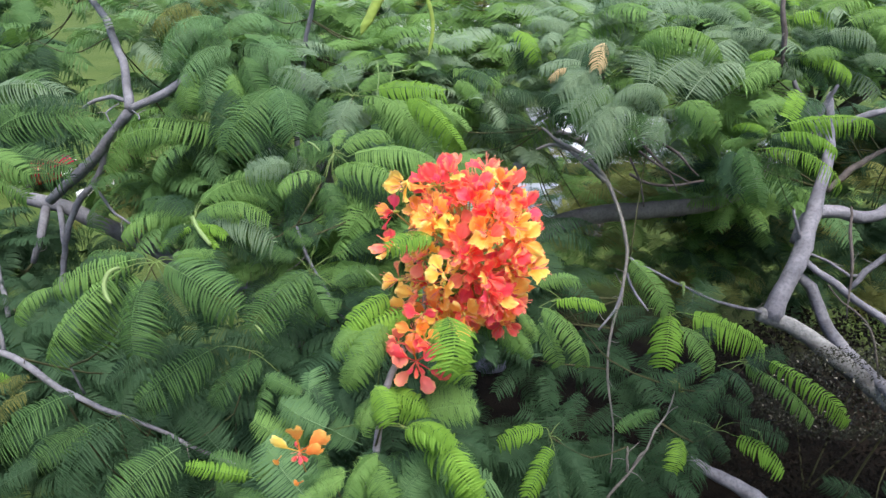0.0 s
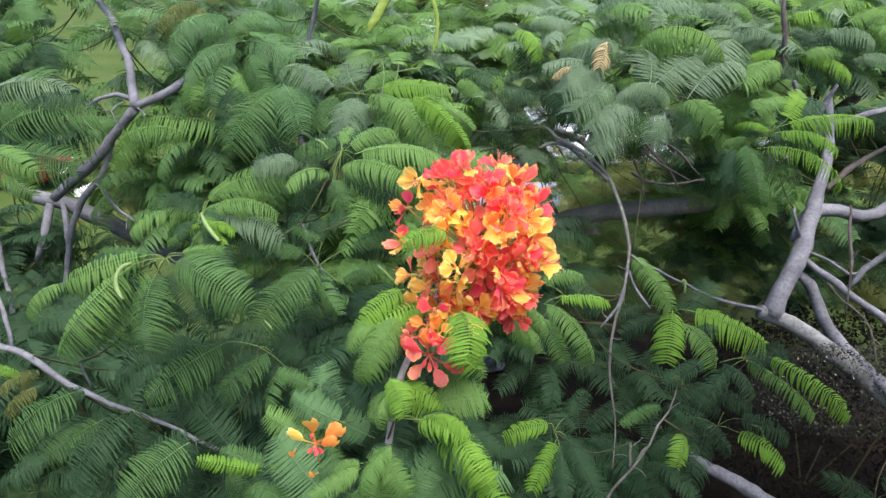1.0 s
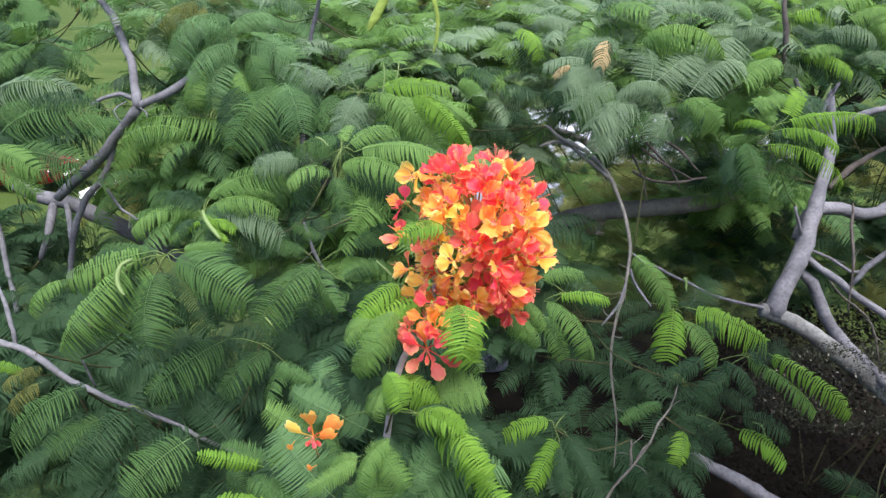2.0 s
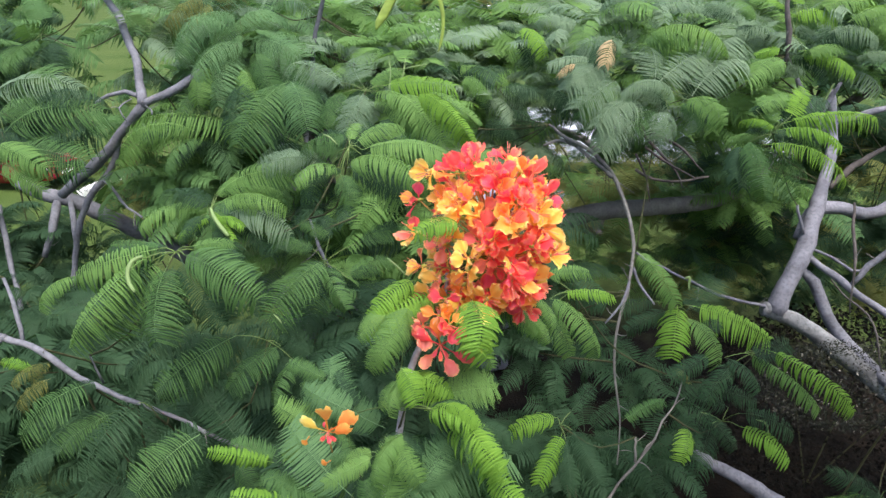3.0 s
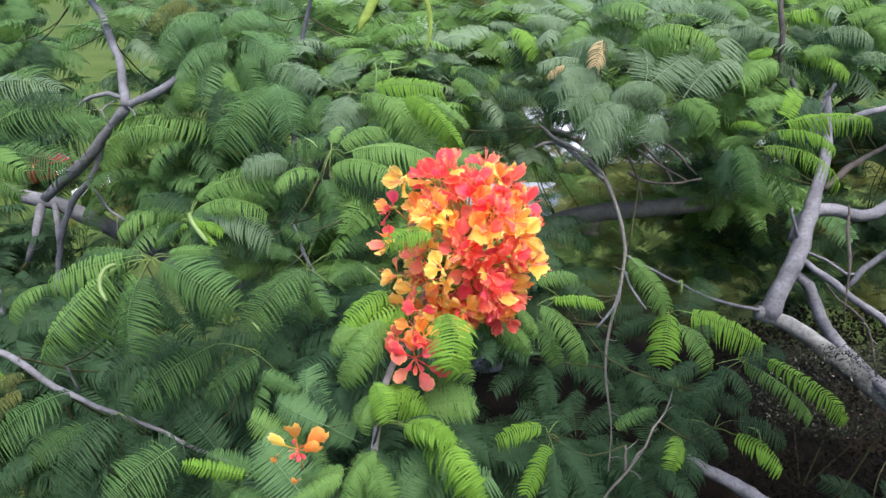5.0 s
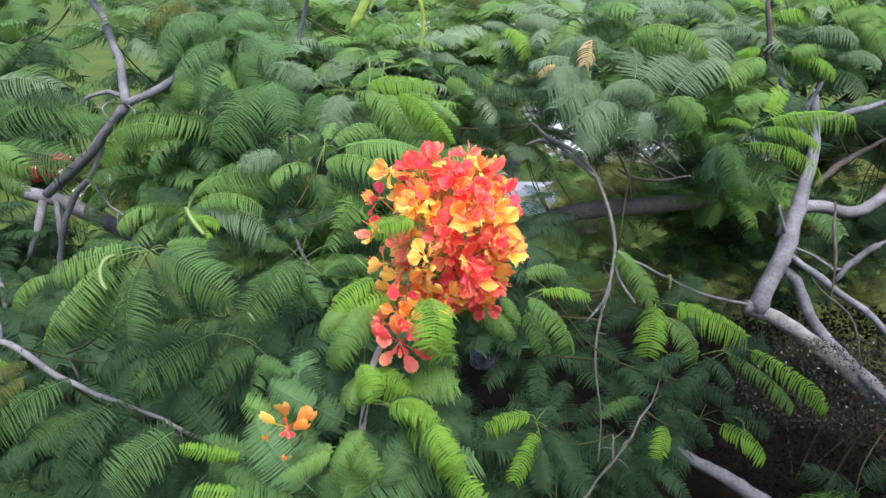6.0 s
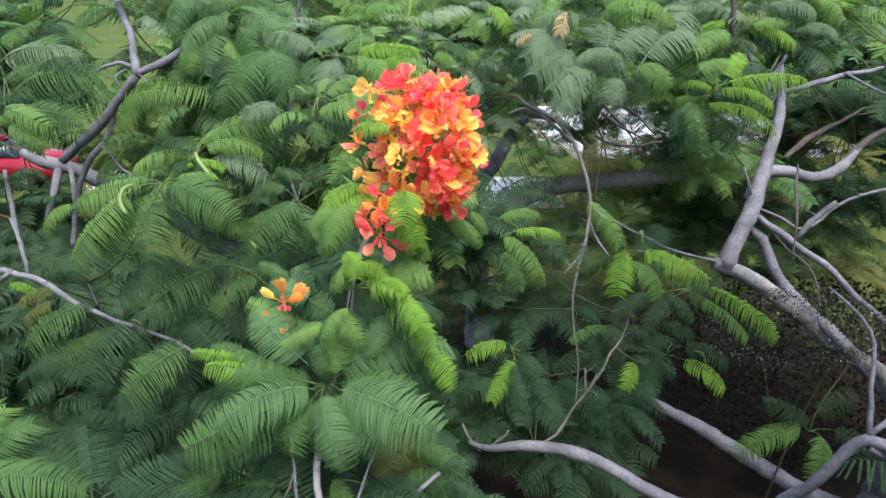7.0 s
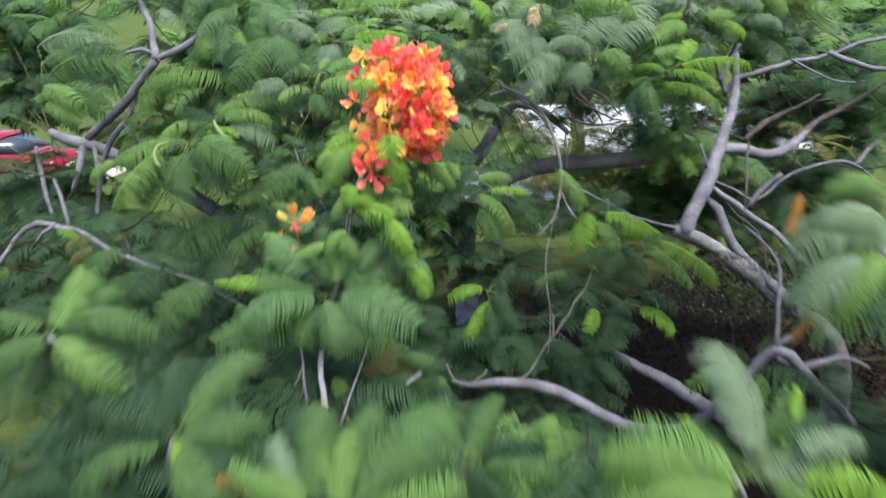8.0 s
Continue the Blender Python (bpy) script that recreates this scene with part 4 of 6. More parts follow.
leaf(tree_l, "c", 1, (-1.55, 4.60, 5.64), (-1.28, 4.85, 5.74), 1.10)
leaf(tree_l, "h", 2, (-1.38, 4.50, 5.50), (-1.21, 4.20, 5.24), 1.20)
leaf(tree_l, "o", 1, (-1.70, 4.65, 5.82), (-1.46, 4.85, 5.94), 0.90)
leaf(tree_l, "g", 1, (-1.44, 4.30, 5.00), (-2.25, 4.25, 5.05), 0.85)
leaf(tree_l, "g", 2, (-1.78, 4.20, 5.01), (-2.24, 4.00, 4.86), 0.95)
leaf(tree_l, "h", 2, (-1.71, 4.45, 5.31), (-1.89, 4.20, 5.09), 1.10)
leaf(tree_l, "c", 1, (-1.52, 4.70, 5.79), (-1.87, 4.95, 5.94), 1.10)
leaf(tree_l, "g", 2, (-1.46, 4.45, 5.39), (-1.33, 4.15, 5.06), 1.10)
leaf(tree_l, "h", 2, (-1.25, 4.60, 5.41), (-1.05, 4.30, 5.14), 1.10)
shoot(tree_l, (-1.16, 4.16, 5.18))
leaf(tree_l, "c", 1, (-0.88, 4.13, 5.35), (-1.09, 3.83, 5.10))
leaf(tree_l, "m", 2, (-1.39, 4.27, 5.33), (-1.43, 3.91, 5.03))
leaf(tree_l, "h", 1, (-1.09, 4.22, 5.32), (-1.28, 4.00, 5.14))
leaf(tree_l, "c", 1, (-1.20, 4.21, 5.28), (-0.85, 4.16, 5.24))
leaf(tree_l, "b", 2, (-1.00, 4.09, 4.93), (-1.30, 3.95, 4.82))
leaf(tree_l, "b", 2, (-1.00, 4.00, 4.94), (-0.83, 3.85, 4.82))
leaf(tree_l, "m", 0, (-1.13, 4.10, 4.98), (-1.36, 4.08, 4.97))
shoot(tree_l, (-1.22, 2.87, 4.88))
leaf(tree_l, "g", 1, (-1.19, 2.95, 4.97), (-0.80, 3.03, 5.04))
leaf(tree_l, "g", 2, (-1.14, 2.81, 4.97), (-0.80, 2.78, 4.95))
leaf(tree_l, "g", 2, (-1.26, 2.92, 4.91), (-1.57, 2.82, 4.83))
leaf(tree_l, "y", 3, (-1.20, 2.84, 4.92), (-1.06, 2.71, 4.82))
leaf(tree_l, "y", 1, (-1.21, 2.84, 4.88), (-1.35, 2.74, 4.81), 0.72)
leaf(tree_l, "y", 1, (-1.16, 2.78, 4.90), (-1.01, 2.74, 4.87))
leaf(tree_l, "b", 2, (-1.15, 2.87, 4.87), (-0.80, 2.79, 4.81))
leaf(tree_l, "m", 1, (-1.21, 2.84, 4.95), (-1.45, 2.89, 5.00))
leaf(tree_l, "g", 1, (-1.21, 2.94, 4.96), (-1.06, 3.02, 5.03))
leaf(tree_l, "m", 2, (-1.24, 2.81, 4.90), (-1.32, 2.68, 4.81))
leaf(tree_l, "m", 2, (-1.17, 2.84, 4.86), (-1.05, 2.66, 4.73))
shoot(tree_l, (-0.51, 3.78, 5.35))
leaf(tree_l, "b", 0, (-0.55, 3.85, 5.39), (-0.61, 4.10, 5.51), 1.50)
leaf(tree_l, "b", 2, (-0.52, 3.76, 5.34), (-0.60, 3.50, 5.17), 1.35)
leaf(tree_l, "g", 2, (-0.47, 3.76, 5.34), (-0.15, 3.55, 5.18), 1.10)
leaf(tree_l, "g", 2, (-0.36, 3.80, 5.32), (-0.02, 3.50, 5.07), 1.05)
leaf(tree_l, "y", 1, (-0.40, 3.80, 5.38), (0.03, 3.78, 5.38), 1.10)
leaf(tree_l, "y", 2, (-0.19, 3.75, 5.33), (0.14, 3.45, 5.10), 1.00)
leaf(tree_l, "g", 2, (-0.15, 3.82, 5.33), (0.18, 3.60, 5.17), 1.05)
leaf(tree_l, "b", 1, (-0.67, 3.85, 5.39), (-1.05, 4.05, 5.46), 1.15)
leaf(tree_l, "c", 2, (-1.00, 3.90, 5.39), (-0.85, 3.60, 5.15), 1.35)
leaf(tree_l, "h", 2, (-1.01, 3.90, 5.39), (-1.26, 3.55, 5.08), 1.20)
leaf(tree_l, "h", 2, (-0.65, 3.80, 5.34), (-0.75, 3.60, 5.17), 1.10)
leaf(tree_l, "g", 1, (-0.50, 3.85, 5.36), (-0.30, 4.00, 5.45), 1.00)
shoot(tree_l, (-0.50, 2.94, 5.22))
leaf(tree_l, "g", 1, (-0.44, 2.95, 5.20), (0.00, 2.92, 5.18), 1.10)
leaf(tree_l, "g", 2, (-0.51, 2.90, 5.13), (-0.10, 2.72, 5.07), 1.05)
leaf(tree_l, "g", 2, (-0.55, 2.90, 5.12), (-0.75, 2.78, 5.09), 1.35)
leaf(tree_l, "g", 1, (-0.48, 2.98, 5.22), (-0.26, 3.10, 5.29), 1.10)
leaf(tree_l, "h", 1, (-0.51, 3.00, 5.26), (-0.75, 2.95, 5.19), 1.15)
leaf(tree_l, "h", 2, (-0.54, 2.86, 5.10), (-0.47, 2.70, 5.00), 1.20)
leaf(tree_l, "b", 2, (-0.73, 3.00, 5.15), (-0.94, 2.92, 5.13), 1.35)
leaf(tree_l, "m", 2, (-0.64, 3.00, 5.11), (-0.74, 2.85, 4.94), 1.10)
leaf(tree_l, "m", 2, (-0.41, 3.00, 5.11), (-0.24, 2.85, 4.94), 1.10)
leaf(tree_l, "g", 0, (-0.50, 2.98, 5.24), (-0.48, 3.10, 5.30), 1.00)
shoot(tree_m, (0.35, 5.16, 5.22))
leaf(tree_m, "g", 1, (0.07, 5.27, 5.31), (0.50, 5.13, 5.19))
leaf(tree_m, "g", 1, (0.13, 5.04, 5.26), (0.32, 4.85, 5.11))
leaf(tree_m, "y", 2, (0.59, 5.24, 5.61), (0.78, 5.02, 5.42))
leaf(tree_m, "b", 1, (0.71, 5.33, 5.68), (1.09, 5.26, 5.62))
leaf(tree_m, "b", 2, (0.67, 5.14, 5.03), (0.32, 5.12, 5.01))
leaf(tree_m, "b", 1, (0.41, 5.45, 5.63), (0.67, 5.40, 5.59))
leaf(tree_m, "g", 1, (0.94, 5.34, 5.57), (0.69, 5.48, 5.70))
leaf(tree_m, "m", 1, (0.44, 5.02, 5.17), (0.75, 4.98, 5.13))
leaf(tree_m, "m", 1, (0.35, 5.03, 4.98), (0.22, 5.26, 5.18))
leaf(tree_m, "m", 2, (0.82, 5.15, 5.15), (1.03, 4.91, 4.94))
leaf(tree_m, "m", 2, (0.52, 4.90, 5.01), (0.78, 4.73, 4.87))
leaf(tree_m, "m", 2, (0.31, 5.04, 4.91), (0.58, 4.87, 4.77))
shoot(tree_r, (1.51, 4.36, 5.25))
leaf(tree_r, "b", 1, (1.44, 4.35, 5.31), (1.45, 4.75, 5.53), 1.35)
leaf(tree_r, "b", 1, (1.70, 4.30, 5.23), (2.17, 4.60, 5.42), 1.15)
leaf(tree_r, "b", 1, (1.47, 4.36, 5.31), (1.95, 4.68, 5.48), 1.10)
leaf(tree_r, "b", 2, (1.33, 4.28, 5.20), (0.97, 4.00, 5.09), 1.15)
leaf(tree_r, "b", 2, (1.58, 4.26, 5.18), (1.16, 4.15, 5.27), 1.10)
leaf(tree_r, "g", 2, (1.65, 4.26, 5.21), (1.83, 4.00, 5.09), 1.20)
leaf(tree_r, "b", 2, (1.54, 4.25, 5.12), (1.40, 4.00, 4.99), 1.25)
leaf(tree_r, "b", 2, (1.22, 4.24, 5.11), (1.01, 3.92, 4.93), 1.15)
leaf(tree_r, "g", 2, (1.45, 4.75, 5.58), (2.00, 4.50, 5.47), 1.00)
leaf(tree_r, "b", 2, (1.13, 4.45, 5.41), (0.80, 4.20, 5.29), 1.15)
leaf(tree_r, "b", 2, (1.20, 4.40, 5.31), (0.87, 4.10, 5.18), 1.20)
leaf(tree_r, "b", 1, (1.32, 4.70, 5.54), (0.96, 4.75, 5.52), 1.10)
leaf(tree_r, "g", 1, (2.48, 4.70, 5.44), (2.14, 4.45, 5.31), 1.15)
leaf(tree_r, "d", 2, (1.14, 4.46, 5.59), (1.05, 4.22, 5.45), 1.05)
leaf(tree_r, "d", 2, (0.86, 4.25, 5.45), (0.73, 4.15, 5.39), 0.70)
leaf(tree_r, "b", 1, (1.71, 4.50, 5.30), (2.22, 4.90, 5.57), 1.10)
leaf(tree_r, "b", 2, (1.74, 4.30, 5.18), (1.70, 4.10, 5.03), 1.20)
leaf(tree_r, "h", 2, (1.46, 4.35, 5.17), (1.26, 4.10, 4.99), 1.10)
leaf(tree_r, "b", 1, (1.05, 4.60, 5.44), (0.73, 4.60, 5.41), 1.10)
shoot(tree_r, (2.10, 3.89, 5.06))
leaf(tree_r, "y", 2, (2.08, 3.83, 5.10), (1.87, 3.88, 5.14), 0.70)
leaf(tree_r, "y", 1, (2.15, 3.88, 5.13), (2.76, 3.91, 5.16), 0.55)
leaf(tree_r, "y", 1, (2.07, 3.78, 5.11), (2.44, 3.69, 5.03), 0.55)
leaf(tree_r, "y", 1, (2.01, 3.83, 5.00), (2.48, 3.62, 4.82), 0.55)
leaf(tree_r, "h", 2, (1.92, 3.82, 5.02), (1.91, 3.46, 4.75), 1.15)
leaf(tree_r, "y", 0, (2.20, 3.91, 5.16), (2.36, 4.09, 5.31))
leaf(tree_r, "g", 0, (2.15, 3.93, 5.12), (2.09, 4.11, 5.26))
leaf(tree_r, "g", 1, (2.09, 3.94, 5.04), (1.87, 3.93, 5.02))
leaf(tree_r, "g", 1, (2.27, 3.93, 5.06), (2.39, 3.76, 4.92))
leaf(tree_r, "g", 1, (2.00, 3.97, 5.20), (2.28, 4.06, 5.27))
shoot(tree_r, (2.64, 4.89, 5.59))
leaf(tree_r, "y", 1, (2.69, 4.88, 5.47), (3.08, 4.73, 5.33))
leaf(tree_r, "y", 1, (2.65, 5.00, 5.72), (2.99, 4.97, 5.69))
leaf(tree_r, "y", 0, (2.55, 4.86, 5.75), (2.42, 4.96, 5.84))
leaf(tree_r, "g", 1, (2.57, 4.76, 5.40), (2.22, 4.65, 5.30))
leaf(tree_r, "b", 1, (2.85, 4.82, 5.61), (3.21, 4.76, 5.56))
leaf(tree_r, "g", 1, (2.99, 4.83, 5.68), (3.37, 4.93, 5.77))
leaf(tree_r, "b", 1, (2.51, 4.88, 5.61), (2.18, 4.87, 5.60))
leaf(tree_r, "b", 1, (3.11, 4.75, 5.46), (3.37, 4.67, 5.40))
leaf(tree_r, "y", 1, (3.33, 4.87, 5.56), (3.53, 4.94, 5.63))
leaf(tree_r, "g", 1, (2.81, 4.95, 5.77), (3.22, 5.02, 5.82))
leaf(tree_r, "y", 0, (2.61, 4.84, 5.79), (2.63, 5.03, 5.96))
leaf(tree_r, "g", 1, (2.70, 4.78, 5.46), (3.02, 4.82, 5.49))
leaf(tree_r, "y", 1, (2.50, 4.78, 5.50), (2.30, 4.72, 5.45))
leaf(tree_r, "g", 1, (3.26, 4.95, 5.69), (3.43, 4.74, 5.50))
leaf(tree_r, "b", 1, (2.15, 4.81, 5.74), (1.92, 4.89, 5.81))
leaf(tree_r, "g", 1, (2.29, 4.81, 5.70), (2.16, 4.96, 5.83))
shoot(tree_l, (-1.19, 2.37, 4.90))
leaf(tree_l, "h", 2, (-1.21, 2.32, 4.86), (-1.20, 2.08, 4.63), 1.25)
leaf(tree_l, "g", 1, (-1.30, 2.30, 4.90), (-1.59, 2.12, 4.57), 1.05)
leaf(tree_l, "h", 2, (-1.14, 2.34, 4.90), (-0.80, 2.18, 4.77), 1.15)
leaf(tree_l, "g", 1, (-1.26, 2.36, 4.92), (-1.59, 2.28, 4.83), 0.95)
leaf(tree_l, "g", 2, (-1.58, 2.26, 4.84), (-1.70, 2.16, 4.73), 1.10)
leaf(tree_l, "g", 1, (-1.13, 2.38, 4.92), (-0.95, 2.40, 4.93), 1.00)
leaf(tree_l, "m", 2, (-1.16, 2.34, 4.88), (-0.98, 2.20, 4.63), 1.10)
leaf(tree_l, "m", 1, (-1.31, 2.36, 4.85), (-1.47, 2.20, 4.60), 1.00)
leaf(tree_l, "h", 1, (-1.13, 2.45, 4.87), (-0.91, 2.40, 4.77), 1.00)
shoot(tree_l, (-0.65, 2.82, 4.64))
leaf(tree_l, "h", 1, (-0.63, 2.76, 4.68), (-0.87, 2.48, 4.49))
leaf(tree_l, "h", 2, (-0.64, 2.79, 4.63), (-0.51, 2.59, 4.49))
leaf(tree_l, "h", 2, (-0.47, 2.80, 4.48), (-0.69, 2.71, 4.42))
leaf(tree_l, "h", 1, (-0.52, 2.71, 4.61), (-0.30, 2.79, 4.67))
leaf(tree_l, "h", 1, (-0.70, 2.81, 4.72), (-0.90, 2.83, 4.74))
leaf(tree_l, "h", 1, (-0.62, 2.87, 4.76), (-0.78, 2.95, 4.82))
leaf(tree_l, "h", 1, (-0.48, 2.89, 4.72), (-0.25, 2.97, 4.78))
shoot(tree_l, (-0.89, 2.50, 4.37))
leaf(tree_l, "h", 1, (-0.83, 2.50, 4.34), (-1.04, 2.30, 4.23), 1.20)
leaf(tree_l, "m", 1, (-1.17, 2.50, 4.41), (-1.49, 2.28, 4.30), 1.15)
leaf(tree_l, "h", 1, (-1.03, 2.48, 4.41), (-1.35, 2.25, 4.25), 1.10)
leaf(tree_l, "m", 1, (-0.96, 2.20, 3.97), (-1.24, 2.42, 4.14), 1.20)
leaf(tree_l, "h", 2, (-0.77, 2.50, 4.25), (-0.85, 2.35, 4.06), 1.10)
leaf(tree_l, "m", 1, (-0.69, 2.55, 4.25), (-0.89, 2.60, 4.32), 1.00)
shoot(tree_l, (-1.37, 2.22, 4.19))
leaf(tree_l, "h", 1, (-1.64, 2.25, 4.30), (-1.87, 2.05, 4.16), 1.20)
leaf(tree_l, "m", 1, (-1.41, 2.20, 4.23), (-1.60, 1.98, 3.97), 1.15)
leaf(tree_l, "h", 1, (-1.12, 2.12, 4.12), (-1.35, 1.92, 3.96), 1.30)
leaf(tree_l, "m", 1, (-1.68, 2.00, 4.13), (-1.87, 1.92, 4.03), 1.10)
leaf(tree_l, "h", 1, (-1.59, 2.28, 4.11), (-1.78, 2.10, 4.03), 1.00)
leaf(tree_l, "o", 2, (-1.89, 2.35, 4.34), (-2.00, 2.25, 4.30), 1.00)
leaf(tree_l, "o", 2, (-1.85, 2.30, 4.29), (-1.97, 2.20, 4.21), 1.00)
leaf(tree_l, "y", 1, (-0.71, 1.85, 4.21), (-0.98, 1.88, 4.24), 0.62)
leaf(tree_l, "m", 1, (-1.27, 2.20, 3.99), (-1.16, 2.05, 3.83), 1.10)
leaf(tree_l, "h", 2, (-0.97, 2.10, 3.98), (-0.84, 1.95, 3.91), 1.10)
leaf(tree_l, "m", 1, (-1.50, 2.10, 3.88), (-1.30, 1.95, 3.81), 1.10)
leaf(tree_l, "y", 2, (-1.93, 2.32, 4.32), (-2.05, 2.30, 4.39), 0.90)
shoot(tree_f, (-0.37, 1.69, 4.44))
leaf(tree_f, "c", 1, (-0.37, 1.70, 4.47), (-0.47, 1.95, 4.64), 1.20)
leaf(tree_f, "g", 1, (-0.37, 1.66, 4.49), (-0.64, 1.77, 4.56))
leaf(tree_f, "h", 1, (-0.44, 1.75, 4.68), (-0.59, 1.81, 4.72))
leaf(tree_f, "g", 1, (-0.42, 1.75, 4.56), (-0.55, 1.83, 4.62))
shoot(tree_f, (-0.15, 1.70, 5.00))
leaf(tree_f, "y", 2, (-0.12, 1.71, 5.10), (-0.26, 1.60, 5.02))
leaf(tree_f, "y", 2, (0.01, 1.62, 5.33), (-0.11, 1.52, 5.34), 0.95)
leaf(tree_f, "y", 2, (0.05, 1.52, 5.13), (0.06, 1.35, 5.07), 1.50)
leaf(tree_f, "y", 2, (-0.03, 1.68, 5.02), (0.10, 1.53, 4.92), 1.20)
leaf(tree_f, "g", 2, (-0.13, 1.65, 5.04), (-0.23, 1.48, 4.93))
leaf(tree_f, "y", 2, (-0.06, 1.69, 5.06), (-0.15, 1.59, 4.99))
leaf(tree_f, "y", 2, (-0.17, 1.62, 4.80), (-0.03, 1.54, 4.75), 1.20)
leaf(tree_f, "g", 2, (-0.15, 1.59, 4.80), (-0.23, 1.51, 4.75))
leaf(tree_f, "m", 1, (-0.07, 1.60, 4.73), (0.14, 1.66, 4.77))
leaf(tree_f, "y", 2, (-0.09, 1.50, 4.75), (0.09, 1.45, 4.72))
leaf(tree_f, "y", 2, (-0.02, 1.51, 4.69), (0.16, 1.36, 4.60))
leaf(tree_f, "g", 2, (0.13, 1.87, 4.91), (0.30, 1.80, 4.85))
leaf(tree_f, "g", 2, (0.31, 1.97, 4.89), (0.37, 1.88, 4.82))
leaf(tree_f, "g", 2, (0.24, 1.94, 4.87), (0.35, 1.84, 4.78))
leaf(tree_f, "g", 2, (0.05, 1.75, 4.89), (0.13, 1.64, 4.81))
leaf(tree_f, "g", 2, (-0.01, 1.73, 4.81), (0.11, 1.61, 4.72))
leaf(tree_f, "y", 2, (0.03, 1.78, 5.33), (0.08, 1.75, 5.30))
leaf(tree_f, "y", 2, (-0.03, 1.66, 4.97), (0.03, 1.77, 5.05))
leaf(tree_f, "g", 2, (-0.15, 1.42, 4.72), (-0.23, 1.29, 4.65))
leaf(tree_f, "g", 2, (-0.21, 1.44, 4.70), (-0.10, 1.32, 4.63))
leaf(tree_f, "g", 1, (-0.24, 1.39, 4.67), (-0.38, 1.32, 4.63))
leaf(tree_f, "y", 1, (0.09, 1.68, 5.10), (0.05, 1.82, 5.21))
shoot(tree_f, (-0.15, 1.52, 4.75))
leaf(tree_f, "y", 2, (-0.16, 1.50, 4.91), (-0.11, 1.40, 4.85), 1.50)
leaf(tree_f, "y", 2, (-0.07, 1.46, 4.79), (0.06, 1.38, 4.81), 1.20)
leaf(tree_f, "y", 2, (0.03, 1.42, 4.78), (0.14, 1.30, 4.67), 1.00)
leaf(tree_f, "g", 1, (-0.04, 1.56, 4.77), (0.13, 1.60, 4.79), 1.35)
leaf(tree_f, "c", 1, (-0.32, 1.60, 4.66), (-0.52, 1.72, 4.68), 1.20)
shoot(tree_f, (-0.06, 1.66, 5.04))
leaf(tree_f, "y", 2, (-0.05, 1.71, 5.05), (-0.28, 1.61, 4.97), 1.15)
leaf(tree_f, "y", 2, (0.05, 1.75, 4.99), (0.10, 1.60, 4.88), 1.20)
leaf(tree_f, "y", 2, (-0.15, 1.58, 4.82), (-0.00, 1.53, 4.78), 1.10)
leaf(tree_f, "y", 1, (-0.03, 1.42, 4.84), (0.07, 1.37, 4.81))
leaf(tree_f, "y", 2, (0.04, 1.44, 4.75), (0.13, 1.31, 4.67))
leaf(tree_f, "g", 1, (-0.05, 1.55, 4.76), (0.14, 1.57, 4.78), 1.30)
leaf(tree_f, "g", 2, (-0.18, 1.60, 4.95), (-0.26, 1.52, 4.89), 1.20)
leaf(tree_f, "g", 2, (-0.14, 1.52, 4.86), (-0.19, 1.42, 4.79))
leaf(tree_f, "g", 2, (-0.20, 1.61, 5.03), (-0.29, 1.55, 4.98))
shoot(tree_r, (0.67, 2.94, 4.41))
leaf(tree_r, "g", 2, (0.54, 2.87, 4.40), (0.76, 2.59, 4.21))
leaf(tree_r, "g", 1, (0.53, 2.98, 4.48), (0.77, 3.00, 4.50))
leaf(tree_r, "y", 1, (0.60, 2.84, 4.45), (0.87, 2.82, 4.44), 0.72)
leaf(tree_r, "g", 2, (0.55, 2.92, 4.29), (0.65, 2.71, 4.14))
shoot(tree_r, (0.59, 2.56, 3.80))
leaf(tree_r, "y", 2, (0.58, 2.60, 3.82), (0.32, 2.53, 3.78))
leaf(tree_r, "y", 1, (0.61, 2.58, 3.73), (0.46, 2.36, 3.59))
leaf(tree_r, "m", 1, (0.60, 2.45, 3.80), (0.60, 2.21, 3.66))
leaf(tree_r, "m", 2, (0.63, 2.47, 3.85), (0.74, 2.23, 3.71))
leaf(tree_r, "m", 1, (0.65, 2.62, 3.84), (0.79, 2.74, 3.93))
leaf(tree_r, "h", 1, (0.89, 2.49, 3.89), (1.13, 2.58, 3.95), 0.70)
shoot(tree_r, (1.44, 3.34, 4.08))
leaf(tree_r, "g", 1, (1.16, 3.42, 4.44), (1.34, 3.12, 4.23))
leaf(tree_r, "y", 2, (1.42, 3.29, 4.12), (1.32, 3.01, 3.92), 1.20)
leaf(tree_r, "m", 2, (1.38, 3.33, 4.06), (1.10, 3.22, 3.98))
leaf(tree_r, "g", 2, (1.44, 3.23, 4.07), (1.59, 2.97, 3.90))
leaf(tree_r, "y", 1, (1.52, 3.31, 4.11), (1.95, 3.13, 3.98))
leaf(tree_r, "m", 0, (1.50, 3.33, 4.06), (1.74, 3.52, 4.20))
leaf(tree_r, "m", 1, (1.30, 3.37, 4.11), (1.08, 3.31, 4.07))
leaf(tree_r, "m", 1, (1.53, 3.16, 4.00), (1.77, 3.28, 4.08))
shoot(tree_r, (1.79, 2.97, 3.99))
leaf(tree_r, "g", 1, (1.73, 2.99, 3.98), (2.06, 2.71, 3.79), 0.55)
leaf(tree_r, "y", 1, (1.83, 2.94, 4.03), (2.20, 2.64, 3.83), 0.50)
leaf(tree_r, "m", 2, (1.58, 2.92, 3.99), (1.73, 2.75, 3.88))
leaf(tree_r, "m", 2, (1.65, 2.93, 3.95), (1.43, 2.74, 3.82))
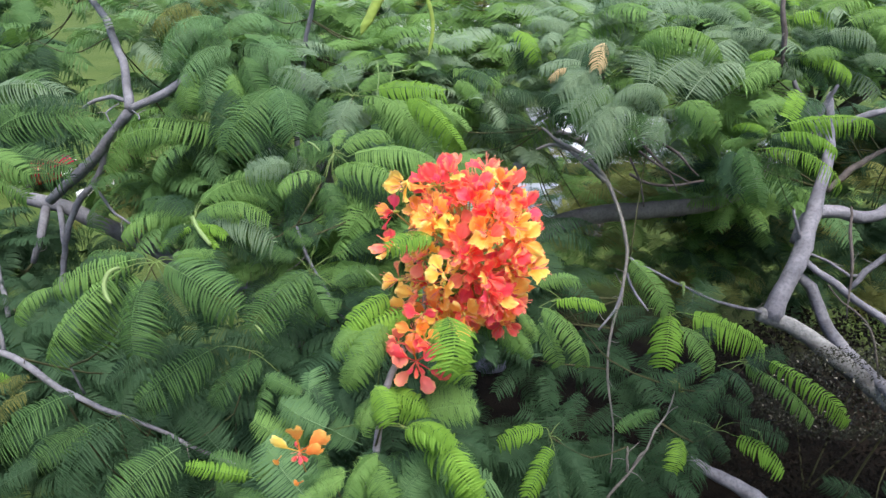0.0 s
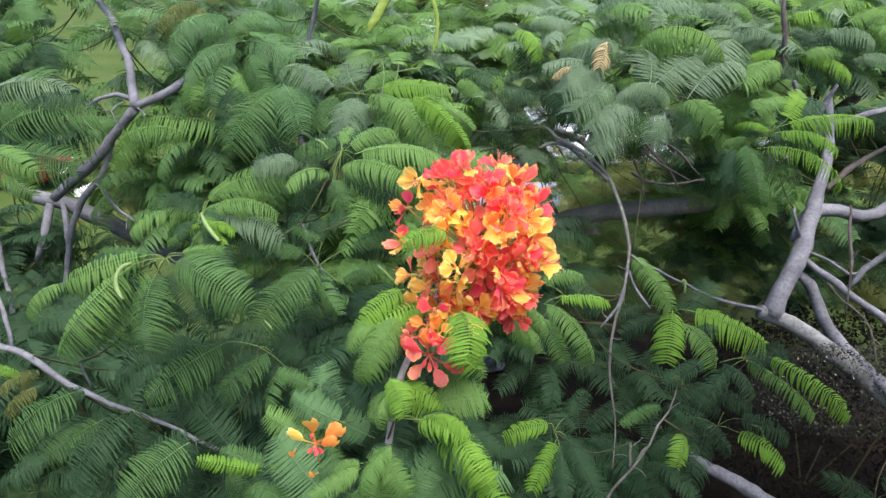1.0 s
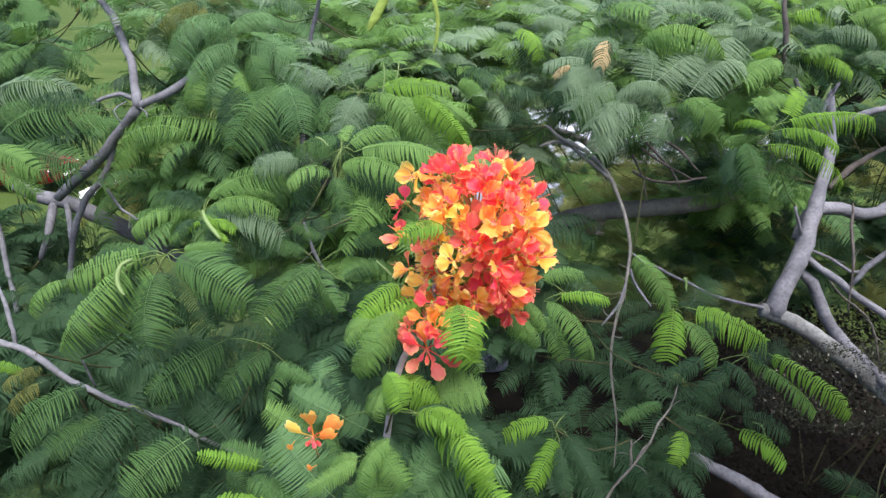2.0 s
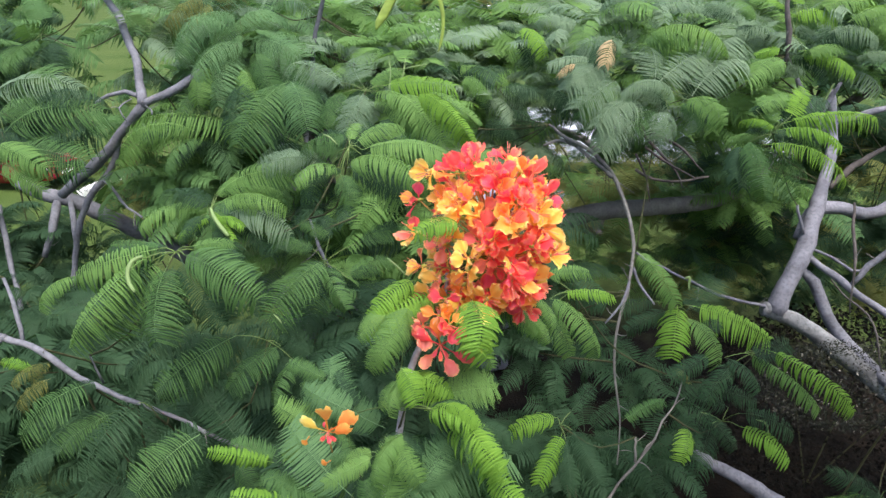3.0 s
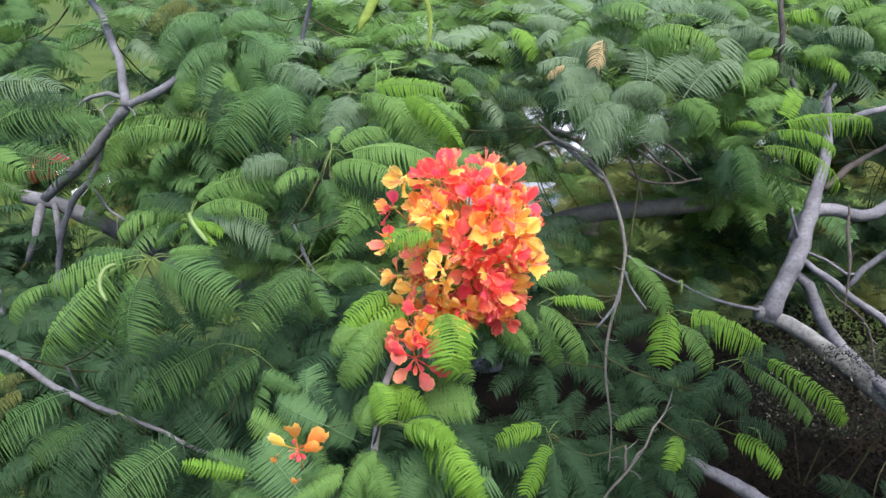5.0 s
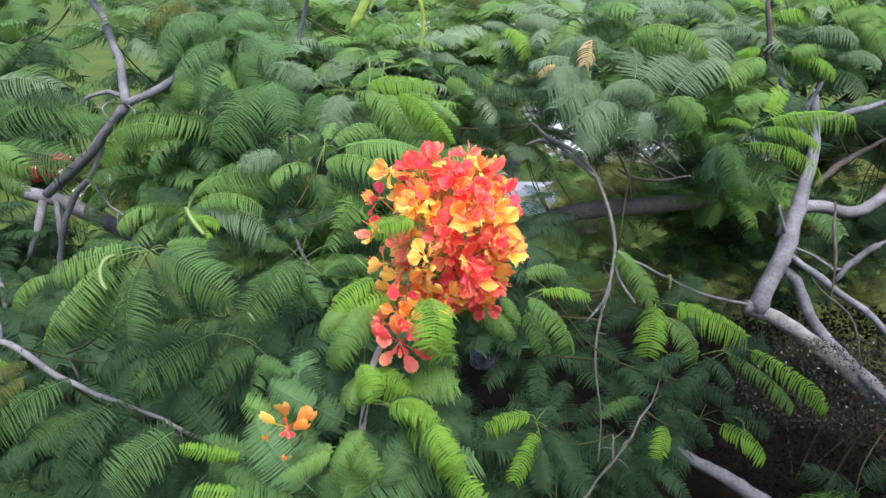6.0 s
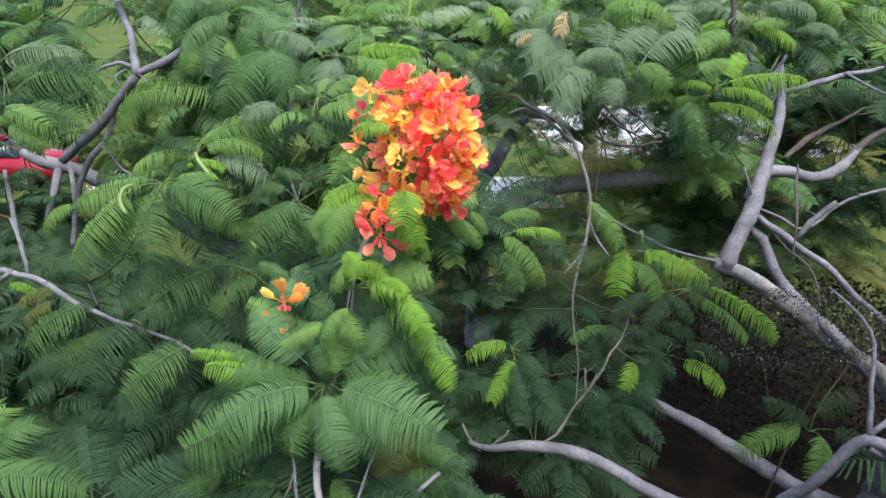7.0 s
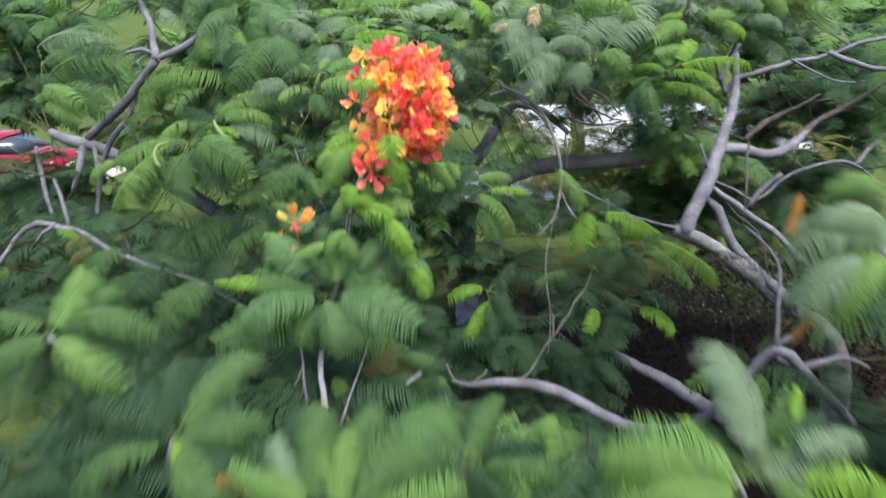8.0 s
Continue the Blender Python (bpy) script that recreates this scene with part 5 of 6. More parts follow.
leaf(tree_r, "m", 0, (1.72, 2.90, 4.01), (1.96, 2.96, 4.05))
leaf(tree_r, "m", 1, (1.54, 3.00, 3.95), (1.28, 2.88, 3.87))
shoot(tree_r, (1.68, 2.97, 3.49))
leaf(tree_r, "m", 2, (1.51, 2.92, 3.60), (1.66, 2.73, 3.48))
leaf(tree_r, "y", 1, (1.77, 2.94, 3.48), (2.01, 2.75, 3.37))
leaf(tree_r, "m", 1, (1.74, 2.91, 3.60), (2.03, 2.81, 3.53))
leaf(tree_r, "y", 2, (1.46, 2.95, 3.46), (1.38, 2.77, 3.35), 1.30)
leaf(tree_r, "m", 2, (1.63, 3.00, 3.44), (1.46, 2.74, 3.28))
leaf(tree_r, "m", 1, (1.74, 3.04, 3.54), (1.47, 3.10, 3.58))
leaf(tree_r, "m", 1, (1.60, 2.96, 3.73), (1.82, 2.90, 3.69))
leaf(tree_r, "o", 1, (1.49, 3.05, 3.70), (1.42, 3.14, 3.76))
shoot(tree_r, (2.65, 2.78, 3.00))
leaf(tree_r, "g", 2, (2.64, 2.85, 3.00), (2.16, 2.70, 2.91))
leaf(tree_r, "m", 1, (2.63, 2.73, 3.11), (2.34, 2.85, 3.20))
leaf(tree_r, "m", 1, (2.66, 2.78, 3.11), (3.02, 2.91, 3.20))
leaf(tree_r, "g", 2, (2.74, 2.79, 2.96), (2.60, 2.54, 2.81))
leaf(tree_r, "m", 1, (2.82, 2.81, 2.99), (3.06, 2.68, 2.91))
shoot(tree_f, (-0.25, 1.38, 4.41))
leaf(tree_f, "c", 2, (-0.29, 1.36, 4.41), (-0.61, 1.16, 4.36), 1.25)
leaf(tree_f, "c", 2, (-0.26, 1.34, 4.41), (-0.15, 1.14, 4.23), 1.35)
leaf(tree_f, "c", 2, (-0.20, 1.36, 4.41), (0.17, 1.18, 4.36), 1.20)
leaf(tree_f, "c", 1, (-0.32, 1.40, 4.50), (-0.54, 1.58, 4.63), 1.45)
leaf(tree_f, "c", 1, (-0.22, 1.38, 4.47), (0.09, 1.56, 4.53), 1.40)
leaf(tree_f, "h", 1, (-0.29, 1.38, 4.42), (-0.57, 1.36, 4.49), 1.10)
leaf(tree_f, "y", 1, (-0.46, 1.40, 4.44), (-0.71, 1.42, 4.48), 0.80)
leaf(tree_f, "h", 1, (-0.32, 1.40, 4.38), (-0.76, 1.24, 4.24), 1.20)
leaf(tree_f, "g", 0, (-0.23, 1.33, 4.49), (-0.18, 1.42, 4.67), 1.20)
leaf(tree_f, "c", 2, (-0.23, 1.37, 4.37), (0.00, 1.20, 4.28), 1.20)
leaf(tree_f, "y", 2, (0.11, 1.45, 4.53), (0.23, 1.36, 4.41), 1.20)
leaf(tree_f, "c", 1, (-0.18, 1.42, 4.49), (0.20, 1.56, 4.49), 1.10)
leaf(tree_f, "c", 1, (-0.23, 1.62, 4.58), (-0.46, 1.74, 4.65), 1.30)
leaf(tree_f, "h", 2, (-0.30, 1.36, 4.37), (-0.37, 1.20, 4.24), 1.20)
leaf(tree_f, "h", 2, (-0.28, 1.38, 4.36), (-0.25, 1.24, 4.21), 1.20)
leaf(tree_f, "h", 2, (-0.23, 1.36, 4.44), (-0.27, 1.36, 4.60), 1.10)
leaf(tree_f, "g", 1, (-0.52, 1.60, 4.59), (-0.54, 1.50, 4.55), 1.20)
leaf(tree_f, "h", 1, (-0.21, 1.40, 4.41), (0.06, 1.30, 4.45), 1.10)
leaf(tree_f, "c", 2, (-0.11, 1.40, 4.51), (-0.01, 1.50, 4.64), 1.10)
shoot(tree_f, (-0.02, 1.50, 3.82))
leaf(tree_f, "m", 1, (-0.05, 1.50, 3.77), (-0.18, 1.64, 3.87))
leaf(tree_f, "o", 1, (-0.02, 1.51, 3.76), (0.12, 1.65, 3.85))
leaf(tree_f, "m", 1, (0.03, 1.42, 3.82), (0.22, 1.48, 3.85))
leaf(tree_f, "m", 2, (0.22, 1.45, 3.88), (0.34, 1.36, 3.82))
leaf(tree_f, "m", 1, (0.17, 1.46, 3.93), (0.32, 1.50, 3.95))
leaf(tree_f, "m", 1, (-0.92, 1.46, 3.78), (-1.04, 1.54, 3.83))
leaf(tree_f, "g", 1, (-0.67, 1.43, 3.75), (-0.43, 1.59, 3.85))
leaf(tree_f, "m", 1, (-1.00, 1.46, 3.72), (-0.84, 1.60, 3.80))
shoot(tree_f, (-0.14, 1.45, 3.86))
leaf(tree_f, "o", 1, (-0.14, 1.50, 3.85), (0.06, 1.62, 3.96), 1.10)
leaf(tree_f, "h", 1, (-0.04, 1.45, 3.81), (0.25, 1.50, 3.84), 1.10)
leaf(tree_f, "h", 2, (0.02, 1.60, 3.90), (0.26, 1.50, 3.93), 1.00)
leaf(tree_f, "h", 1, (-0.70, 1.40, 3.98), (-0.88, 1.30, 3.97), 1.30)
leaf(tree_f, "h", 1, (-0.65, 1.35, 3.89), (-0.47, 1.40, 3.93), 1.10)
leaf(tree_f, "g", 2, (-0.27, 1.40, 3.93), (-0.18, 1.30, 3.88), 1.20)
leaf(tree_f, "m", 1, (-0.15, 1.35, 3.89), (0.08, 1.30, 3.88), 1.10)
shoot(tree_f, (-1.00, 0.56, 4.70))
leaf(tree_f, "g", 0, (-0.95, 0.51, 4.74), (-0.91, 0.69, 4.87))
leaf(tree_f, "h", 2, (-0.99, 0.57, 4.70), (-0.65, 0.58, 4.71))
leaf(tree_f, "g", 2, (-0.95, 0.52, 4.71), (-0.69, 0.38, 4.61))
leaf(tree_f, "y", 3, (-1.01, 0.56, 4.70), (-1.04, 0.44, 4.62))
leaf(tree_f, "h", 1, (-1.00, 0.57, 4.72), (-1.23, 0.61, 4.75))
leaf(tree_f, "h", 1, (-0.98, 0.57, 4.70), (-0.83, 0.70, 4.80))
leaf(tree_f, "h", 2, (-0.97, 0.53, 4.71), (-1.15, 0.41, 4.62))
leaf(tree_f, "m", 2, (-0.94, 0.53, 4.68), (-0.84, 0.36, 4.57))
leaf(tree_f, "m", 2, (-1.01, 0.53, 4.70), (-1.01, 0.32, 4.56))
shoot(tree_f, (-0.42, 0.10, 4.66))
leaf(tree_f, "y", 3, (-0.39, 0.06, 4.71), (-0.33, -0.08, 4.62))
leaf(tree_f, "h", 2, (-0.42, 0.08, 4.68), (-0.62, -0.05, 4.60))
leaf(tree_f, "h", 2, (-0.40, 0.11, 4.67), (-0.18, 0.13, 4.68))
leaf(tree_f, "h", 1, (-0.41, 0.11, 4.67), (-0.26, 0.29, 4.80))
leaf(tree_f, "m", 1, (-0.40, 0.06, 4.73), (-0.62, 0.10, 4.76))
leaf(tree_f, "m", 1, (-0.41, 0.10, 4.70), (-0.45, 0.26, 4.81))
leaf(tree_f, "m", 2, (-0.42, 0.07, 4.69), (-0.73, -0.00, 4.65))
leaf(tree_f, "m", 2, (-0.36, 0.05, 4.68), (-0.16, -0.06, 4.62))
leaf(tree_f, "h", 2, (-0.38, 0.05, 4.68), (-0.23, -0.10, 4.60))
shoot(tree_f, (0.01, -0.16, 4.68))
leaf(tree_f, "h", 1, (0.01, -0.17, 4.70), (-0.02, 0.02, 4.83))
leaf(tree_f, "h", 1, (0.04, -0.16, 4.69), (0.11, 0.03, 4.82))
leaf(tree_f, "h", 1, (0.08, -0.18, 4.71), (0.30, 0.00, 4.83))
leaf(tree_f, "g", 1, (-0.01, -0.18, 4.72), (-0.19, -0.12, 4.77))
leaf(tree_f, "b", 1, (-0.02, -0.18, 4.70), (-0.11, -0.05, 4.79))
leaf(tree_f, "g", 2, (0.10, -0.17, 4.68), (0.33, -0.13, 4.71))
leaf(tree_f, "e", 3, (-0.12, -0.15, 4.72), (-0.22, -0.12, 4.74), 1.3)
leaf(tree_f, "g", 1, (0.06, -0.21, 4.73), (0.07, -0.06, 4.82))
shoot(tree_f, (0.40, 0.37, 4.41))
leaf(tree_f, "h", 1, (0.36, 0.31, 4.40), (0.46, 0.47, 4.51))
leaf(tree_f, "m", 1, (0.38, 0.35, 4.34), (0.59, 0.44, 4.40))
leaf(tree_f, "h", 1, (0.34, 0.34, 4.40), (0.24, 0.46, 4.48))
leaf(tree_f, "h", 2, (0.39, 0.33, 4.34), (0.66, 0.31, 4.33))
leaf(tree_f, "m", 2, (0.36, 0.34, 4.33), (0.48, 0.24, 4.27))
shoot(tree_f, (0.94, -0.10, 4.71))
leaf(tree_f, "b", 1, (0.99, -0.10, 4.75), (0.96, 0.13, 4.92), 1.15)
leaf(tree_f, "g", 2, (0.86, -0.11, 4.71), (0.64, -0.06, 4.75))
leaf(tree_f, "y", 3, (1.03, -0.10, 4.78), (1.12, 0.02, 4.86))
leaf(tree_f, "y", 2, (1.04, -0.14, 4.73), (1.26, -0.17, 4.71))
leaf(tree_f, "y", 3, (0.91, -0.15, 4.73), (0.84, -0.02, 4.81))
leaf(tree_f, "g", 2, (0.91, -0.11, 4.66), (0.65, -0.13, 4.65))
leaf(tree_f, "b", 1, (1.03, -0.13, 4.81), (1.20, -0.10, 4.82))
leaf(tree_f, "g", 2, (1.01, -0.11, 4.71), (1.11, -0.22, 4.65))
leaf(tree_f, "g", 2, (0.95, -0.12, 4.72), (0.65, -0.02, 4.70), 1.20)
leaf(tree_f, "g", 2, (0.93, -0.14, 4.70), (0.68, -0.16, 4.67), 1.20)
leaf(tree_f, "b", 2, (0.98, -0.10, 4.70), (1.22, -0.05, 4.73), 1.20)
leaf(tree_f, "h", 1, (0.97, -0.08, 4.70), (0.89, 0.08, 4.73), 1.10)
shoot(tree_f, (1.49, 0.38, 5.07))
leaf(tree_f, "b", 2, (1.52, 0.39, 5.09), (1.21, 0.34, 5.05))
leaf(tree_f, "g", 2, (1.47, 0.39, 5.22), (1.31, 0.40, 5.23))
leaf(tree_f, "b", 2, (1.46, 0.34, 5.14), (1.27, 0.35, 5.16))
leaf(tree_f, "e", 3, (1.25, 0.40, 5.22), (1.19, 0.31, 5.14))
leaf(tree_f, "g", 2, (1.46, 0.33, 5.06), (1.29, 0.19, 4.96))
leaf(tree_f, "g", 2, (1.50, 0.35, 5.07), (1.51, 0.19, 4.96))
leaf(tree_f, "b", 2, (1.46, 0.33, 5.03), (1.20, 0.23, 4.97))
leaf(tree_f, "e", 3, (1.31, 0.31, 4.89), (1.23, 0.26, 4.85))

thicket(tree_l, (-3.96, 5.92, 5.53), (.6, .8, .6), 14, "hm")
thicket(tree_l, (-1.75, 5.44, 5.43), (1.1, .8, .55), 34, "bch")
thicket(tree_l, (-1.96, 4.91, 4.73), (.9, .6, .6), 16, "gch")
thicket(tree_l, (-0.61, 4.24, 4.21), (.9, .6, .8), 30, "ggm")
thicket(tree_m, (-0.86, 7.93, 5.3), (1.6, 1.5, .7), 30, "gbm")
thicket(tree_m, (0.60, 6.86, 4.68), (.9, .9, .6), 24, "gb")
thicket(tree_r, (1.98, 5.57, 5.25), (1.3, .7, .58), 42, "bbg")
thicket(tree_r, (3.47, 7.07, 3.69), (.8, .5, .5), 16, "gm")
thicket(tree_r, (3.88, 6.55, 5.48), (1.1, .8, .6), 30, "gb")
# inner and low thickets in tone m alone, their shade set by colour
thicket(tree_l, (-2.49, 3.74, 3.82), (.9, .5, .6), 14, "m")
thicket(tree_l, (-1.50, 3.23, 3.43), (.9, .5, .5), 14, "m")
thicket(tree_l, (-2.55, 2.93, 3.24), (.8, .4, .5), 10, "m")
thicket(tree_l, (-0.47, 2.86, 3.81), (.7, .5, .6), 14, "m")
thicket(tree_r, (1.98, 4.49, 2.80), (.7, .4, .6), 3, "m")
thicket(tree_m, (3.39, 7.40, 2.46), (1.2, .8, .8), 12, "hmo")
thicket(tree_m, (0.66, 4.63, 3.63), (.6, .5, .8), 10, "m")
thicket(tree_r, (2.12, 6.50, 4.38), (.9, .4, .3), 8, "ch")
thicket(tree_r, (5.42, 8.03, 3.37), (1.4, 1.0, 1.0), 18, "mmo")
thicket(tree_m, (2.47, 8.23, 2.35), (1.6, 1, .7), 14, "gho")
thicket(tree_m, (2.73, 10.99, 2.40), (1.8, 1, .6), 10, "om")
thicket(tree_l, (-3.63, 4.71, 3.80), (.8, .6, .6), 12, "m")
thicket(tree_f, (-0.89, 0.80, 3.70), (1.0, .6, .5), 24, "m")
thicket(tree_f, (0.44, 0.62, 3.78), (.6, .4, .25), 12, "gm")
thicket(tree_r, (2.54, 1.08, 3.36), (.5, .5, .4), 10, "m")
thicket(tree_r, (4.71, 6.61, 3.14), (1.1, .5, .9), 18, "mmo")
thicket(tree_r, (3.75, 7.34, 2.82), (.9, .6, .6), 16, "mmo")
thicket(tree_m, (-0.12, 5.54, 4.68), (.9, .6, .5), 30, "gb")
thicket(tree_l, (-0.42, 5.61, 5.22), (.9, .6, .35), 22, "gbm")
thicket(tree_l, (-1.40, 6.58, 5.43), (1.2, .8, .45), 18, "gb")
thicket(tree_m, (1.08, 7.00, 5.50), (1.2, .8, .5), 34, "gb")
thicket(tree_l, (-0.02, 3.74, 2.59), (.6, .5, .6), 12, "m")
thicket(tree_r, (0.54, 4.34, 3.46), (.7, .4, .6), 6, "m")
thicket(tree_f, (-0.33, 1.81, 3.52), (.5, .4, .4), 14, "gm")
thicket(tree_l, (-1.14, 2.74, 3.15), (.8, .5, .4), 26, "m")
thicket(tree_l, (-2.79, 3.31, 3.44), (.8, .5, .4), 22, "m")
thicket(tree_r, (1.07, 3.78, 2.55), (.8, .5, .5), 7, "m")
thicket(tree_l, (-1.57, 4.59, 4.50), (.9, .6, .5), 14, "gh")
thicket(tree_m, (2.80, 8.60, 3.19), (1.2, .6, .5), 5, "go")
thicket(tree_m, (2.61, 9.40, 3.75), (1.6, .6, .5), 6, "mo")
thicket(tree_r, (6.31, 8.84, 3.72), (1.4, 1, .8), 18, "mmh")
thicket(tree_r, (5.19, 7.91, 2.13), (1.6, .8, .8), 20, "mmo")
thicket(tree_m, (-5.2, 10.11, 6.4), (1.4, 1, .8), 16, "mo")
thicket(tree_r, (2.97, 6.42, 4.68), (.5, .3, .22), 9, "bg")
thicket(tree_m, (3.61, 7.40, 2.72), (.7, .4, .3), 6, "gc")
thicket(tree_m, (3.5, 6.1, 3.95), (.45, .3, .4), 8, "gc")
thicket(tree_r, (3.74, 7.36, 4.34), (.4, .3, .2), 7, "gm")
thicket(tree_m, (-3.20, 9.82, 5.93), (1.8, 1.4, .7), 30, "gb")
thicket(tree_r, (2.54, 8.21, 6.00), (2, 1.4, .7), 26, "gb")
thicket(tree_m, (2.5, 7.6, 3.5), (1.0, .6, .45), 9, "go")
thicket(tree_l, (-3.44, 4.47, 3.99), (.4, .4, .3), 6, "m")
thicket(tree_l, (-4.11, 5.46, 4.80), (.5, .5, .28), 8, "hm")
thicket(tree_l, (-4.31, 6.07, 5.28), (.6, .6, .5), 16, "hm")
thicket(tree_l, (-3.17, 6.11, 4.00), (.9, .6, .4), 12, "mo")
thicket(tree_m, (3.71, 7.83, 3.88), (.4, .5, .3), 6, "mo")
thicket(tree_r, (5.51, 7.70, 4.10), (.6, .5, .4), 12, "m")
thicket(tree_r, (6.10, 7.34, 3.76), (.5, .5, .3), 10, "m")
thicket(tree_r, (5.93, 7.04, 4.58), (.7, .5, .5), 14, "hm")
thicket(tree_r, (7.96, 10.60, 2.76), (1.2, .5, .3), 9, "go")
thicket(tree_m, (2.14, 8.72, 3.41), (.5, .4, .2), 4, "go")
thicket(tree_r, (5.89, 9.63, 3.02), (.5, .4, .25), 7, "mo")
thicket(tree_r, (4.36, 9.64, 3.03), (.8, .4, .2), 7, "mo")
thicket(tree_r, (6.39, 7.61, 1.87), (.7, .4, .4), 10, "mo")
thicket(tree_l, (-4.31, 5.53, 5.04), (.4, .4, .3), 5, "gm")
thicket(tree_l, (-4.40, 5.37, 4.69), (.3, .4, .2), 3, "gm")
thicket(tree_r, (4.98, 8.08, 4.05), (.6, .4, .5), 12, "hmo")
thicket(tree_r, (5.25, 6.54, 3.43), (.5, .4, .3), 10, "m")
# six unseen crown parts beside the view, added to shade the lower foliage
thicket(tree_l, (-2.7, 0.8, 4.8), (0.6, 0.8, 0.5), 20, "gm")
thicket(tree_l, (-3.6, 2.2, 4.7), (0.7, 0.8, 0.6), 24, "gm")
thicket(tree_r, (2.7, 0.4, 4.7), (0.7, 0.8, 0.6), 22, "gm")
thicket(tree_r, (3.8, 1.6, 4.5), (0.7, 0.8, 0.7), 24, "gm")
thicket(tree_r, (4.8, 3.0, 4.8), (0.8, 0.9, 0.7), 26, "gm")
thicket(tree_r, (5.6, 4.8, 5.0), (0.9, 0.9, 0.7), 26, "gm")
thicket(tree_r, (1.27, 3.60, 2.10), (.6, .5, .3), 9, "m")
thicket(tree_l, (-4.86, 6.20, 4.42), (.5, .5, .25), 6, "hm")
# unseen overhead foliage, added only to cast shade on the lower right
thicket(tree_r, (2.7, 1.9, 7.0), (1.2, 1.1, 0.45), 18, "gm")

for each in (tree_r, tree_m, tree_l, tree_f):
    finish(each)


# ---- trees further off ----
def back_tree(at, height, spread, tones, seed):
    tree = Tree("broad flame tree on the lawn, three added unseen to block sky light", (*at, 0))
    tree.bark = tree.trunk_bark = BARK_DARK
    tree.fronds = FAR
    r = random.Random(seed)
    x, y = at
    fork = height * 0.45
    wood(tree, "trunk", [(x, y, 0, 0.24), (x + 0.1, y, fork * 0.5, 0.19), (x, y + 0.1, fork, 0.16)])
    for k in range(6):
        ang = 6.28 * k / 6 + r.uniform(-0.3, 0.3)
        dx, dy = math.cos(ang) * spread * 0.7, math.sin(ang) * spread * 0.7
        wood(tree, "limb", [(x, y + 0.1, fork, 0.12), (x + dx * 0.4, y + dy * 0.4, fork + height * 0.2, 0.08), (x + dx, y + dy, height * r.uniform(0.78, 0.92), 0.03)])
        thicket(tree, (x + dx * 0.8, y + dy * 0.8, height * 0.85), (spread * 0.5, spread * 0.5, height * 0.13), 30, tones, 0.55)
    thicket(tree, (x, y, height * 0.93), (spread * 0.6, spread * 0.6, height * 0.1), 30, tones, 0.55)
    finish(tree)


back_tree((-2.8, 13.5), 5.2, 2.8, "gm", 1)
back_tree((-0.6, 20.0), 6.4, 3.0, "mo", 12)
back_tree((3.8, 14.5), 6.0, 2.6, "gm", 2)
back_tree((9.0, 15.0), 5.0, 2.6, "mmh", 3)
# next three stand out of view, added to block low sky light
back_tree((-3.5, -6.0), 7.6, 3.0, "gm", 6)
back_tree((3.2, -5.5), 7.8, 3.0, "gm", 7)
back_tree((7.5, -0.5), 7.2, 2.8, "gm", 8)
back_tree((-8.0, 33.0), 5.5, 3.5, "gm", 4)
back_tree((19.0, 15.0), 5.6, 3.2, "mo", 9)
back_tree((19.0, 26.0), 5.5, 3.6, "gm", 5)


# ---- low dark shrub under the big limb ----
def shrub(centre, radii, count, leaf_size, material, label, stems):
    c = Vector(centre)
    root = thing("shrub", label, "shrub", (c.x, c.y, 0))
    verts, faces = [], []
    r = random.Random(5)
    for i in range(round(count * 0.8)):
        v = Vector((r.gauss(0, 1), r.gauss(0, 1), r.gauss(0, 1))).normalized() * r.uniform(0.75, 1.0)
        p = Vector((v.x * radii[0], v.y * radii[1], c.z + v.z * radii[2]))
        s = leaf_size * r.uniform(0.6, 1.4)
        m = Euler((r.uniform(-1, 1), r.uniform(-1, 1), r.uniform(0, 6.28))).to_matrix()
        o = len(verts)
        for a, b in ((-1.6, 0), (0, -0.7), (1.6, 0), (0, 0.7)):
            verts.append(p + m @ Vector((a * s, b * s, 0)))
        faces.append((o, o + 1, o + 2, o + 3))
    child("foliage", mesh_of("foliage", verts, faces, material), root, "tiny dark leaves", "stuff")
    for k in range(stems):
        ang = k * 0.9
        line = spline([(0, 0, 0, 0.012), (math.cos(ang) * radii[0] * 0.3, math.sin(ang) * radii[1] * 0.3, c.z * 0.7, 0.008), (math.cos(ang) * radii[0] * 0.7, math.sin(ang) * radii[1] * 0.7, c.z + radii[2] * 0.5, 0.006)], 0.15)
        tv, tf = tube(line, 6)
        child("stem", mesh_of("stem", tv, tf, TWIG, smooth=True), root)


# leaf colour taken near black so the hollow reads as deep shade
SHRUB = plain("shrub_leaf_shade_black", (0.009, 0.008, 0.007), 0.7, 0.0, 0.5, 20, 0.06)
# dark glossy creeper leaves, blackened further for the shade below the limb
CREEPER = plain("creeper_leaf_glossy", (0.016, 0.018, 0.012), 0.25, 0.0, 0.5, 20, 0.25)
shrub((4.6, 5.9, 1.3), (1.9, 1.2, 1.25), 15000, 0.02, SHRUB, "dense shrub with tiny leaves, coloured near black for deep shade", 3)
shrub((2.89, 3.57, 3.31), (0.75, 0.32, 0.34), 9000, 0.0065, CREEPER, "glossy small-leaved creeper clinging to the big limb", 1)


